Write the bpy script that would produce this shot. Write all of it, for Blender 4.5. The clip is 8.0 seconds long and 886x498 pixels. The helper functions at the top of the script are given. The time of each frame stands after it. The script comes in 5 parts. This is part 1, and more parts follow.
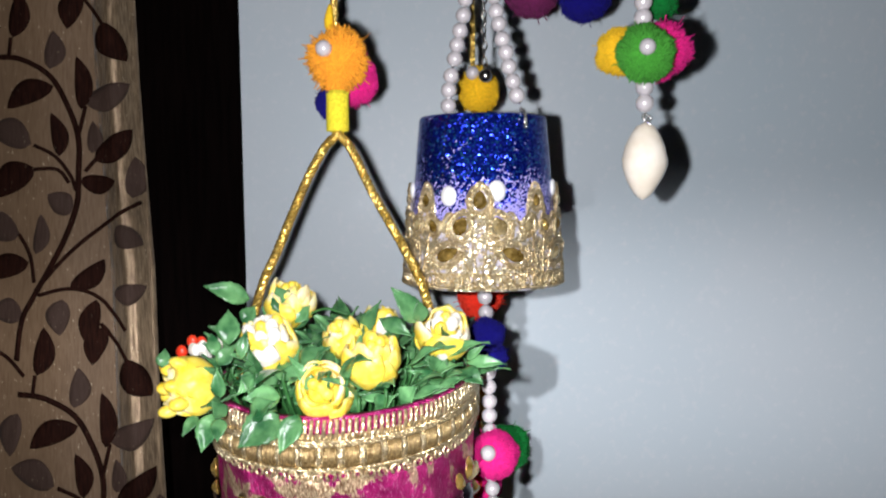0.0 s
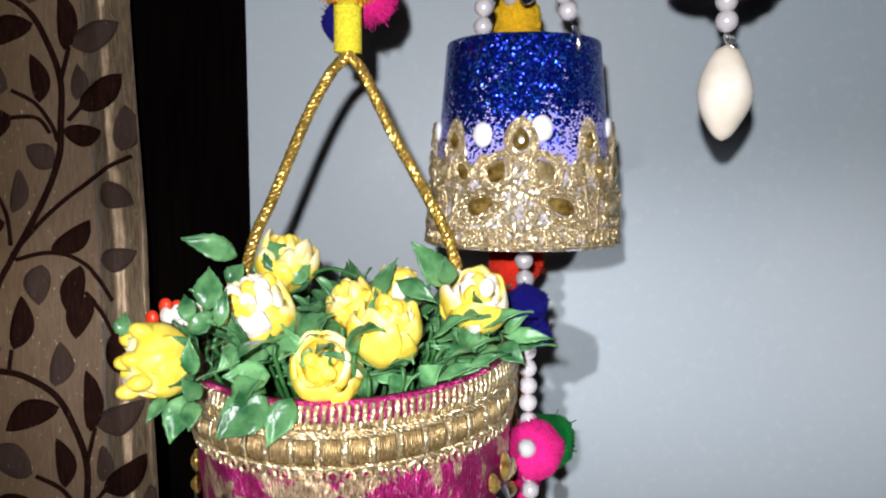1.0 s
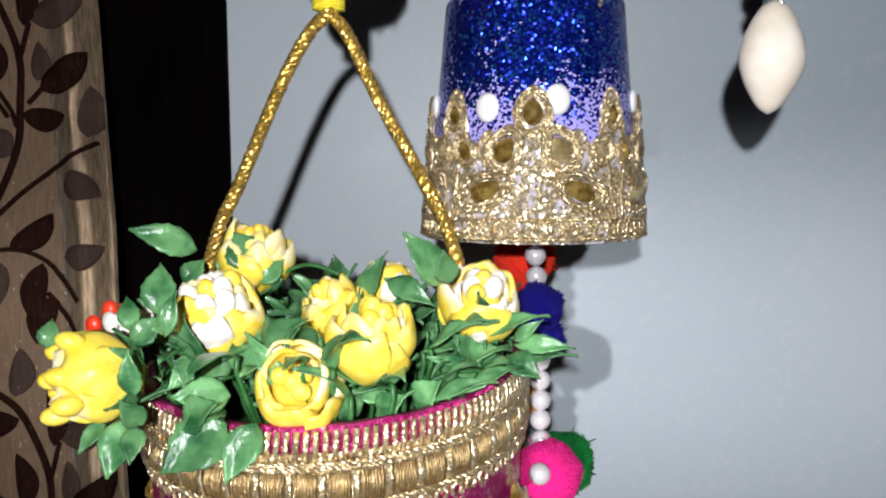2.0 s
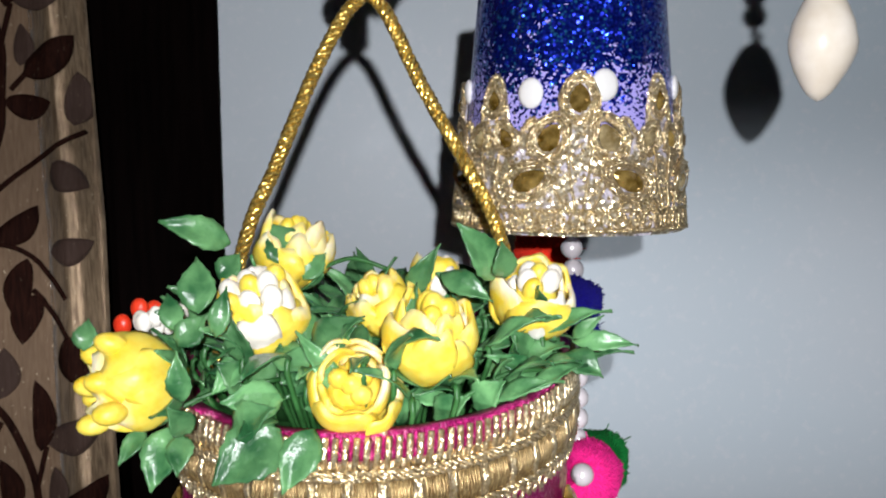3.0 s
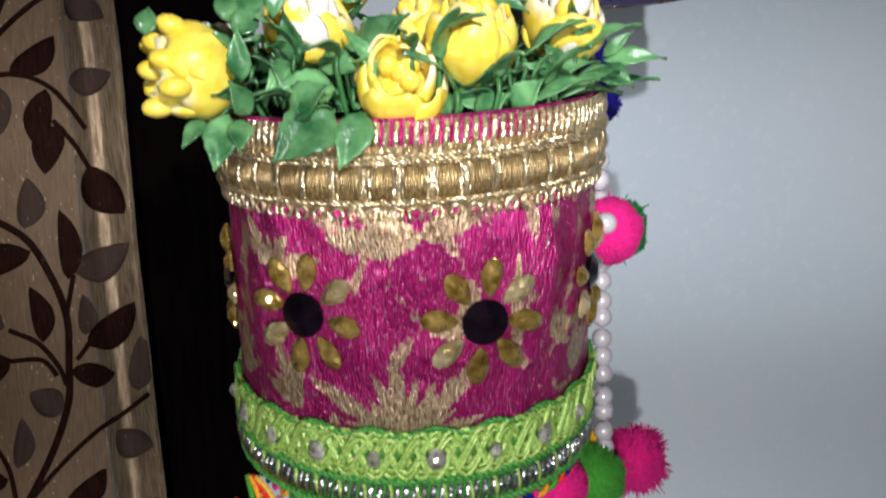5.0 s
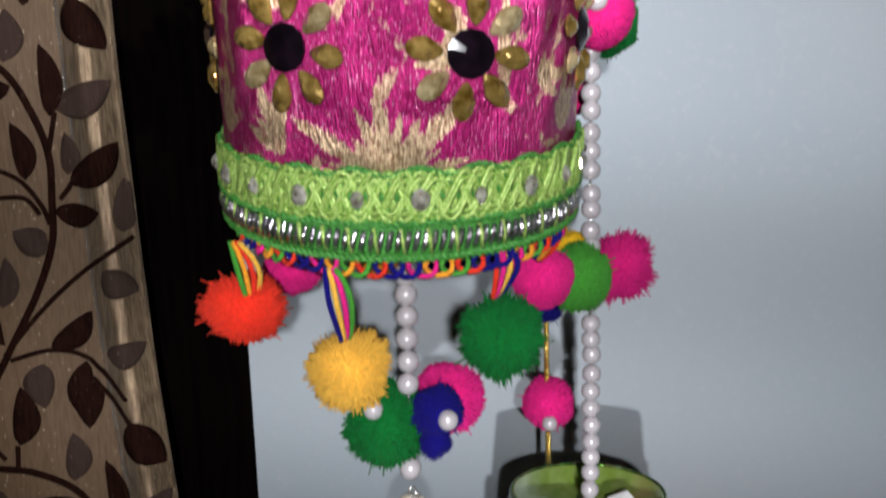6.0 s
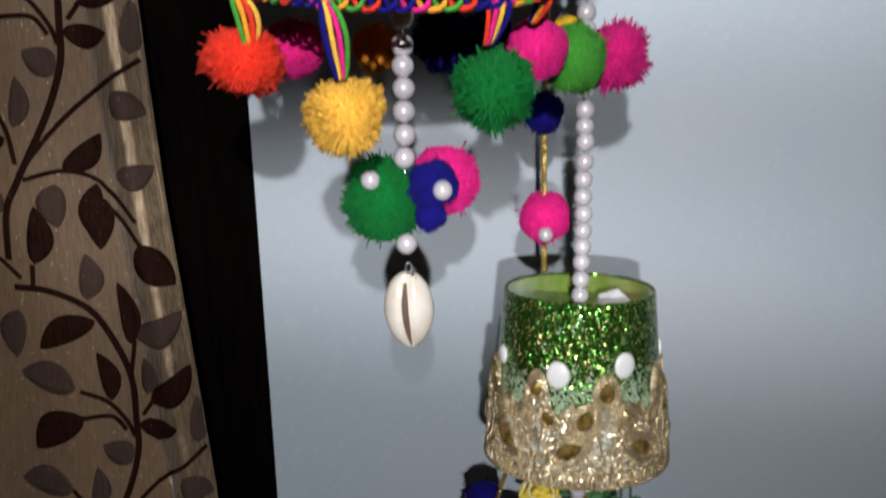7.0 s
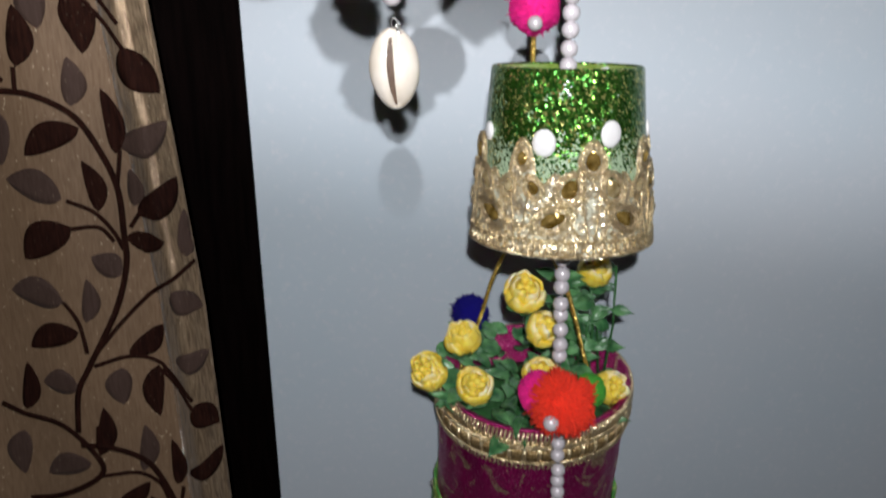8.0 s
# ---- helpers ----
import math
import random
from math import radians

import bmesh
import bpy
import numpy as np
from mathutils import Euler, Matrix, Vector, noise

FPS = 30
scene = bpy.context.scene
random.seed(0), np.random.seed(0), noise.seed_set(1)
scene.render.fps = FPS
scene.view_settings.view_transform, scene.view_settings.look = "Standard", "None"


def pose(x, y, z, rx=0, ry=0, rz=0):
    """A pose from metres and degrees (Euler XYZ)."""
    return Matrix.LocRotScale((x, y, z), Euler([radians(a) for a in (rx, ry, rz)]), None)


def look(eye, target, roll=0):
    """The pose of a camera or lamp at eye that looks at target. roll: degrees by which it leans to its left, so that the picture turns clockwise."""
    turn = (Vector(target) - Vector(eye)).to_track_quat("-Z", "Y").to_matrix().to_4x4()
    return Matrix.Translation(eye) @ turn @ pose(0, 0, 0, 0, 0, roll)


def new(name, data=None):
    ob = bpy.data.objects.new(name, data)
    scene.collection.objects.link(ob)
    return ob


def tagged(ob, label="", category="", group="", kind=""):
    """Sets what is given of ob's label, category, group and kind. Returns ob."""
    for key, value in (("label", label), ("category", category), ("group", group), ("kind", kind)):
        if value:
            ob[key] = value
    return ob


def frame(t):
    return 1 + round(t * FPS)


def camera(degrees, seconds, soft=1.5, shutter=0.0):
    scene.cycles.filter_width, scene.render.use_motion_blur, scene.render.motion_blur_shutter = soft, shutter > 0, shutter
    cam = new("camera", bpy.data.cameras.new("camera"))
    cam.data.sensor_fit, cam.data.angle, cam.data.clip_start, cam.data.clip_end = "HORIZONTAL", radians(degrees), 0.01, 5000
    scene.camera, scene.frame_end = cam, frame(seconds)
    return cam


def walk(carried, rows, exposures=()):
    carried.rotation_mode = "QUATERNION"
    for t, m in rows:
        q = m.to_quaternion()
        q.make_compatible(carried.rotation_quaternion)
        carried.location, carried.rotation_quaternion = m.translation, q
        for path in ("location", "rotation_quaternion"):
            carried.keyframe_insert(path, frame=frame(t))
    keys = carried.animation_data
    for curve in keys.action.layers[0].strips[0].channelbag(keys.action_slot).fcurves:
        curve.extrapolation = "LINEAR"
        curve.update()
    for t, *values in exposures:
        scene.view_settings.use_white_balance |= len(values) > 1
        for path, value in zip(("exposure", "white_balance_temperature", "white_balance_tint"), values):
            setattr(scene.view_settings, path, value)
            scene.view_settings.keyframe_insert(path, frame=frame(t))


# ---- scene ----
cam = camera(55.8, 8.0, soft=2.1, shutter=0.36)
PATH = [
    (0.0, (-0.0029, 0.0015, 1.5003), (0.0043, 0.9989, 1.4294), -0.30),
    (0.5, (-0.0044, 0.0324, 1.4900), (-0.0099, 1.0290, 1.4075), -0.16),
    (1.0, (-0.0056, 0.0630, 1.4837), (-0.0253, 1.0589, 1.3960), 0.18),
    (1.5, (-0.0042, 0.0867, 1.4807), (-0.0250, 1.0820, 1.3862), 0.04),
    (1.7, (-0.0037, 0.0960, 1.4784), (-0.0244, 1.0919, 1.3906), 0.02),
    (2.8, (-0.0244, 0.1122, 1.4783), (-0.0166, 1.1074, 1.3811), 0.21),
    (3.0, (-0.0298, 0.1162, 1.4770), (0.0024, 1.1110, 1.3800), 0.07),
    (3.5, (-0.0449, 0.1271, 1.4732), (0.0368, 1.1191, 1.3773), 0.22),
    (4.0, (-0.0505, 0.1162, 1.4611), (0.0387, 1.1046, 1.3376), 0.23),
    (4.5, (-0.0476, 0.1030, 1.4418), (-0.0000, 1.0921, 1.3023), -0.68),
    (4.7, (-0.0452, 0.1012, 1.4350), (-0.0001, 1.0884, 1.2821), -0.84),
    (5.8, (-0.0420, 0.0958, 1.3848), (0.0100, 1.0726, 1.1774), -0.55),
    (6.0, (-0.0426, 0.0936, 1.3730), (0.0124, 1.0657, 1.1451), -0.37),
    (6.5, (-0.0424, 0.0826, 1.3524), (0.0037, 1.0459, 1.0878), -0.27),
    (7.0, (-0.0383, 0.0723, 1.3242), (0.0012, 1.0238, 1.0192), 0.12),
    (7.5, (-0.0397, 0.0649, 1.2917), (0.0064, 1.0017, 0.9449), 0.37),
    (8.0, (-0.0361, 0.0540, 1.2690), (0.0115, 0.9730, 0.8777), 0.83),
]
walk(cam, [(t, look(eye, target, roll)) for t, eye, target, roll in PATH],
     exposures=[(0.0, 0.0), (1.5, -0.05), (3.5, -0.28), (4.7, -0.30), (5.8, -0.15), (6.5, -0.1), (7.0, 0.16), (7.5, 0.38), (8.0, 0.55)])

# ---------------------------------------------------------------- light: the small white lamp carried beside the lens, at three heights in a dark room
world = bpy.data.worlds.new("world")
world.use_nodes = True
world.node_tree.nodes["Background"].inputs["Color"].default_value = (0.75, 0.85, 1.0, 1)
world.node_tree.nodes["Background"].inputs["Strength"].default_value = 0.006
scene.world = world
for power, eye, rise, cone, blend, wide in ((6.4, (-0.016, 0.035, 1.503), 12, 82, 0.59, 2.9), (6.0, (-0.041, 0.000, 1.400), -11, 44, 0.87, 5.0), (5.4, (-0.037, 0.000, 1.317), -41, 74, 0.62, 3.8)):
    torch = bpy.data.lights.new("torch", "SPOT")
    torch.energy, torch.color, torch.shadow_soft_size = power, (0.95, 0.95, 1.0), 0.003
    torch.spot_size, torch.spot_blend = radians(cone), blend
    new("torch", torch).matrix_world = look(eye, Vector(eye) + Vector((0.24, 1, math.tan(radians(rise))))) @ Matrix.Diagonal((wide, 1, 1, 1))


# ---------------------------------------------------------------- materials
def nodes_of(name):
    m = bpy.data.materials.new(name)
    m.use_nodes = True
    nt = m.node_tree
    return m, nt, nt.nodes["Principled BSDF"]


def put(nt, kind, **values):
    n = nt.nodes.new(kind)
    for k, v in values.items():
        if k in n.inputs:
            n.inputs[k].default_value = v
    return n


def mixed(nt, fac, a, b):
    n = nt.nodes.new("ShaderNodeMix")
    n.data_type = "RGBA"
    for sock, v in ((0, fac), (6, a), (7, b)):
        if isinstance(v, bpy.types.NodeSocket):
            nt.links.new(v, n.inputs[sock])
        else:
            n.inputs[sock].default_value = v if sock == 0 else (*v, 1)
    return n.outputs[2]


def math_node(nt, op, a, b=0.0):
    n = nt.nodes.new("ShaderNodeMath")
    n.operation = op
    for sock, v in ((0, a), (1, b)):
        if isinstance(v, bpy.types.NodeSocket):
            nt.links.new(v, n.inputs[sock])
        else:
            n.inputs[sock].default_value = v
    return n.outputs[0]


def ramp(nt, fac, lo, hi):
    n = put(nt, "ShaderNodeMapRange", **{"From Min": lo, "From Max": hi})
    nt.links.new(fac, n.inputs["Value"])
    return n.outputs["Result"]


def noise_of(nt, scale, detail=3.0, stretch=None, distort=0.0):
    co = put(nt, "ShaderNodeTexCoord")
    out = co.outputs["Object"]
    if stretch:
        mp = put(nt, "ShaderNodeMapping")
        mp.inputs["Scale"].default_value = stretch
        nt.links.new(out, mp.inputs["Vector"])
        out = mp.outputs["Vector"]
    n = put(nt, "ShaderNodeTexNoise", Scale=scale, Detail=detail, Distortion=distort)
    nt.links.new(out, n.inputs["Vector"])
    return n.outputs["Fac"]


def bumped(nt, bsdf, height, strength, distance=0.001):
    b = put(nt, "ShaderNodeBump", Strength=strength, Distance=distance)
    nt.links.new(height, b.inputs["Height"])
    nt.links.new(b.outputs["Normal"], bsdf.inputs["Normal"])


def sparkled(nt, bsdf, scale, amount):
    """Small facets that each face their own way, as in metal thread and foil."""
    co = put(nt, "ShaderNodeTexCoord")
    vo = put(nt, "ShaderNodeTexVoronoi", Scale=scale)
    nt.links.new(co.outputs["Object"], vo.inputs["Vector"])
    off, sc, add, nor = [nt.nodes.new("ShaderNodeVectorMath") for _ in range(4)]
    off.operation, sc.operation, nor.operation = "SUBTRACT", "SCALE", "NORMALIZE"
    off.inputs[1].default_value = (0.5, 0.5, 0.5)
    sc.inputs["Scale"].default_value = amount
    nt.links.new(vo.outputs["Color"], off.inputs[0])
    nt.links.new(off.outputs[0], sc.inputs[0])
    nt.links.new(put(nt, "ShaderNodeNewGeometry").outputs["Normal"], add.inputs[0])
    nt.links.new(sc.outputs[0], add.inputs[1])
    nt.links.new(add.outputs[0], nor.inputs[0])
    nt.links.new(nor.outputs[0], bsdf.inputs["Normal"])


def surface(name, c1, c2, scale=150, rough=0.5, metal=0.0, bump=0.2, bscale=900, depth=0.0006, stretch=None, spread=0.25, sheen=0.0, coat=0.0, trans=0.0, ior=1.45, sub=0.0, spark=0.0):
    """A surface of two close colours, mottled at a small and a larger size, with fine relief; each object a little lighter or darker."""
    m, nt, b = nodes_of(name)
    fine = noise_of(nt, scale, 4, stretch)
    wide = noise_of(nt, scale * 0.13, 2)
    col = mixed(nt, ramp(nt, fine, 0.35, 0.65), c1, c2)
    info = put(nt, "ShaderNodeObjectInfo")
    hsv = put(nt, "ShaderNodeHueSaturation")
    nt.links.new(col, hsv.inputs["Color"])
    v = math_node(nt, "ADD", math_node(nt, "MULTIPLY", wide, spread * 1.2), math_node(nt, "MULTIPLY", info.outputs["Random"], spread * 0.8))
    nt.links.new(math_node(nt, "ADD", v, 1.0 - spread), hsv.inputs["Value"])
    nt.links.new(hsv.outputs["Color"], b.inputs["Base Color"])
    b.inputs["Metallic"].default_value = metal
    r = math_node(nt, "ADD", math_node(nt, "MULTIPLY", wide, 0.3 * rough), rough * 0.85)
    nt.links.new(r, b.inputs["Roughness"])
    b.inputs["Sheen Weight"].default_value = sheen
    b.inputs["Coat Weight"].default_value = coat
    b.inputs["Transmission Weight"].default_value = trans
    b.inputs["IOR"].default_value = ior
    b.inputs["Subsurface Weight"].default_value = sub
    b.inputs["Subsurface Radius"].default_value = (0.002, 0.002, 0.002)
    if spark:
        sparkled(nt, b, bscale, spark)
    elif bump:
        bumped(nt, b, noise_of(nt, bscale, 3, stretch), bump, depth)
    return m


def yarn(name, c):
    dark = tuple(v * 0.72 for v in c)
    wool = surface("yarn_" + name, dark, c, scale=900, rough=0.95, bump=0.5, bscale=1800, depth=0.0004, spread=0.2, sheen=0.03)
    wool.node_tree.nodes["Principled BSDF"].inputs["Specular IOR Level"].default_value = 0.12
    return wool


YARN = {n: yarn(n, c) for n, c in dict(
    yellow=(0.85, 0.52, 0.02), orange=(0.90, 0.36, 0.03), cream=(0.88, 0.50, 0.07), pink=(0.78, 0.02, 0.24), green=(0.004, 0.16, 0.028),
    lime=(0.07, 0.34, 0.04), blue=(0.008, 0.006, 0.17), red=(0.85, 0.045, 0.02), plum=(0.16, 0.02, 0.09)).items()}
GOLD = surface("gold_thread", (0.60, 0.44, 0.20), (0.97, 0.84, 0.58), scale=1400, rough=0.30, metal=0.85, bscale=1700, spark=0.9)
CORD = surface("gold_cord", (0.66, 0.40, 0.06), (1.0, 0.74, 0.22), scale=1500, rough=0.25, metal=0.85, bscale=1600, spark=0.8)
SILVER = surface("silver_thread", (0.5, 0.5, 0.48), (0.92, 0.92, 0.88), scale=1500, rough=0.22, metal=0.95, bscale=1800, spark=0.7)
HALF_PEARL = surface("white_half_pearl", (0.78, 0.77, 0.74), (0.86, 0.85, 0.83), scale=60, rough=0.3, bump=0.0, spread=0.05, coat=0.3)
PEARL = surface("pearl", (0.48, 0.45, 0.46), (0.60, 0.56, 0.57), scale=60, rough=0.24, metal=0.15, bump=0.0, spread=0.12, coat=0.4)
SHELL = surface("cowrie_shell", (0.76, 0.67, 0.54), (0.88, 0.81, 0.70), scale=90, rough=0.22, bump=0.08, bscale=300, coat=0.5)
SHELL_DARK = surface("cowrie_slit", (0.10, 0.06, 0.04), (0.2, 0.13, 0.08), rough=0.6)
LIME = surface("lime_thread", (0.14, 0.30, 0.03), (0.46, 0.60, 0.18), scale=1200, rough=0.38, metal=0.2, bump=0.5, bscale=2400, depth=0.0003)
EMERALD = surface("green_thread", (0.025, 0.17, 0.02), (0.09, 0.34, 0.06), scale=1200, rough=0.5, bump=0.5, bscale=2400, depth=0.0003)
LEAF = surface("plastic_leaf", (0.020, 0.095, 0.032), (0.13, 0.31, 0.12), scale=130, rough=0.30, bump=0.6, bscale=380, depth=0.0008, spread=0.5, coat=0.35)
STEM = surface("plastic_stem", (0.02, 0.09, 0.02), (0.04, 0.15, 0.04), rough=0.4)
RED_PLASTIC = surface("red_plastic", (0.6, 0.03, 0.01), (0.8, 0.06, 0.02), rough=0.35)
AMBER = surface("amber_stone", (0.15, 0.085, 0.012), (0.46, 0.31, 0.09), scale=260, rough=0.10, metal=0.5, bscale=650, spark=0.55, coat=0.6, spread=0.4)
CRYSTAL = surface("crystal_stone", (0.22, 0.20, 0.14), (0.80, 0.78, 0.68), scale=420, rough=0.10, metal=0.6, bscale=700, spark=0.7, coat=0.6, spread=0.4)
PALE_STONE = surface("pale_amber_stone", (0.30, 0.21, 0.08), (0.68, 0.55, 0.30), scale=260, rough=0.10, metal=0.5, bscale=650, spark=0.55, coat=0.6, spread=0.3)
ONYX = surface("dark_stone", (0.003, 0.002, 0.003), (0.008, 0.004, 0.008), scale=200, rough=0.06, bump=0.0, coat=1.0)
METAL = surface("steel_chain", (0.35, 0.33, 0.30), (0.6, 0.58, 0.54), rough=0.25, metal=1.0, bump=0.1)
WHITE_CHIP = surface("white_foam", (0.8, 0.78, 0.74), (0.88, 0.86, 0.84), rough=0.6)
CARD = surface("cardboard", (0.35, 0.22, 0.10), (0.45, 0.30, 0.16), rough=0.8)


def petal_paint():
    """Moulded petals, strong yellow below running out to white at the lip."""
    m, nt, b = nodes_of("yellow_petal")
    at = put(nt, "ShaderNodeAttribute")
    at.attribute_name = "along"
    edge = math_node(nt, "ADD", math_node(nt, "MULTIPLY", at.outputs["Fac"], 0.62), math_node(nt, "MULTIPLY", noise_of(nt, 130, 3), 0.55))
    info = put(nt, "ShaderNodeObjectInfo")
    edge = math_node(nt, "ADD", edge, math_node(nt, "MULTIPLY", info.outputs["Random"], 0.24))
    deep = mixed(nt, ramp(nt, noise_of(nt, 300, 3), 0.3, 0.7), (0.80, 0.57, 0.035), (0.88, 0.73, 0.13))
    nt.links.new(mixed(nt, ramp(nt, edge, 0.93, 1.20), deep, (0.88, 0.84, 0.66)), b.inputs["Base Color"])
    b.inputs["Roughness"].default_value = 0.42
    b.inputs["Subsurface Weight"].default_value = 0.35
    b.inputs["Subsurface Radius"].default_value = (0.004, 0.003, 0.001)
    bumped(nt, b, noise_of(nt, 500, 3), 0.2, 0.0005)
    return m


PETAL = petal_paint()
WHITE_PETAL = surface("white_petal", (0.75, 0.70, 0.58), (0.88, 0.85, 0.78), scale=200, rough=0.4, bump=0.2, sub=0.2)


def wall_paint():
    m, nt, b = nodes_of("wall_paint")
    col = mixed(nt, ramp(nt, noise_of(nt, 3.5, 4), 0.3, 0.7), (0.61, 0.715, 0.775), (0.71, 0.755, 0.79))
    col = mixed(nt, ramp(nt, noise_of(nt, 220, 5), 0.55, 0.9), col, (0.75, 0.79, 0.83))
    nt.links.new(col, b.inputs["Base Color"])
    b.inputs["Roughness"].default_value = 0.45
    bumped(nt, b, noise_of(nt, 260, 5), 0.12, 0.0006)
    return m


WALL = wall_paint()
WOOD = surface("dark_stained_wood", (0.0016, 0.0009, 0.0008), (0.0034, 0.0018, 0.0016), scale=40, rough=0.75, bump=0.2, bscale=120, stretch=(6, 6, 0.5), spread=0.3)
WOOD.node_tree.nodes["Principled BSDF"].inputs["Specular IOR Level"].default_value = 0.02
PLASTER = surface("pale_plaster", (0.42, 0.44, 0.46), (0.48, 0.50, 0.52), scale=8, rough=0.8)
FLOORING = surface("stone_floor", (0.30, 0.28, 0.25), (0.38, 0.36, 0.33), scale=10, rough=0.35)


def cloth(name, c1, c2, rough, sheen, metal=0.0, spark=0.0, band=0.0):
    """Woven cloth: fine threads both ways; spark paints metal yarn's glints in as pale dots."""
    m, nt, b = nodes_of(name)
    co = put(nt, "ShaderNodeTexCoord")
    h = None
    for axis in ("X", "Z"):
        w = put(nt, "ShaderNodeTexWave", Scale=900.0, Distortion=1.5, Detail=1.0)
        w.bands_direction = axis
        w.inputs["Detail Scale"].default_value = 40
        nt.links.new(co.outputs["Object"], w.inputs["Vector"])
        h = w.outputs["Fac"] if h is None else math_node(nt, "MAXIMUM", h, w.outputs["Fac"])
    streak = noise_of(nt, 130, 3, (7, 7, 0.6))
    col = mixed(nt, ramp(nt, streak, 0.3, 0.7), c1, c2)
    wide = noise_of(nt, 14, 3)
    col = mixed(nt, math_node(nt, "MULTIPLY", ramp(nt, wide, 0.4, 0.75), 0.35), col, tuple(v * 0.6 for v in c1))
    if spark:
        glint_dots = ramp(nt, noise_of(nt, 900, 1, (1, 1, 0.35)), 0.72, 0.76)
        col = mixed(nt, math_node(nt, "MULTIPLY", glint_dots, spark), col, (0.75, 0.62, 0.42))
    nt.links.new(col, b.inputs["Base Color"])
    b.inputs["Roughness"].default_value = rough
    b.inputs["Metallic"].default_value = metal
    b.inputs["Sheen Weight"].default_value = sheen
    bumped(nt, b, h, 0.25, 0.0004)
    return m


CURTAIN = cloth("taupe_curtain_cloth", (0.150, 0.092, 0.050), (0.215, 0.138, 0.080), 0.55, 0.05, spark=0.55)
SATIN = cloth("satin_hem", (0.15, 0.098, 0.055), (0.42, 0.30, 0.18), 0.28, 0.2, metal=0.5, spark=0.6)
VELVET = cloth("brown_velvet", (0.010, 0.0035, 0.0025), (0.030, 0.010, 0.006), 0.8, 0.0, spark=0.06)
PALE_VELVET = cloth("mauve_brown_velvet", (0.050, 0.029, 0.021), (0.072, 0.044, 0.034), 0.7, 0.02, spark=0.12)
for cloth_paint, shine in ((CURTAIN, 0.25), (VELVET, 0.06), (PALE_VELVET, 0.15)):
    cloth_paint.node_tree.nodes["Principled BSDF"].inputs["Specular IOR Level"].default_value = shine


def silk():
    """Magenta satin with crushed threads and woven gold scrollwork."""
    m, nt, b = nodes_of("magenta_brocade")
    thread = noise_of(nt, 420, 4, (5, 5, 0.8))
    base = mixed(nt, ramp(nt, thread, 0.35, 0.65), (0.25, 0.004, 0.075), (0.70, 0.030, 0.25))
    base = mixed(nt, ramp(nt, noise_of(nt, 45, 2), 0.35, 0.7), base, (0.38, 0.008, 0.135))
    # the threads' glints, painted into the colour as pale pink streaks
    painted_glint = ramp(nt, noise_of(nt, 300, 2, (11, 11, 1.1)), 0.60, 0.68)
    base = mixed(nt, math_node(nt, "MULTIPLY", painted_glint, 0.75), base, (0.92, 0.42, 0.62))
    scroll = noise_of(nt, 48, 3, (1, 1, 0.75), 2.4)
    weave = noise_of(nt, 1100, 2, (1.6, 1.6, 0.5))
    ragged = math_node(nt, "ADD", math_node(nt, "MULTIPLY", math_node(nt, "SUBTRACT", weave, 0.5), 1.3), math_node(nt, "MULTIPLY", math_node(nt, "SUBTRACT", noise_of(nt, 260, 3), 0.5), 1.1))
    at = put(nt, "ShaderNodeAttribute")
    at.attribute_name = "along"
    drawn = ramp(nt, math_node(nt, "ADD", at.outputs["Fac"], ragged), 0.26, 0.40)
    loose = ramp(nt, math_node(nt, "ADD", scroll, math_node(nt, "MULTIPLY", ragged, 0.14)), 0.605, 0.65)
    mask = math_node(nt, "MAXIMUM", drawn, math_node(nt, "MULTIPLY", loose, 0.9))
    gold = mixed(nt, ramp(nt, weave, 0.35, 0.62), (0.36, 0.19, 0.10), (0.85, 0.66, 0.42))
    nt.links.new(mixed(nt, mask, base, gold), b.inputs["Base Color"])
    nt.links.new(math_node(nt, "ADD", math_node(nt, "MULTIPLY", mask, 0.08), 0.74), b.inputs["Metallic"])
    b.inputs["Roughness"].default_value = 0.34
    bumped(nt, b, math_node(nt, "ADD", thread, math_node(nt, "MULTIPLY", noise_of(nt, 60, 2), 2.0)), 0.8, 0.0012)
    return m


BROCADE = silk()


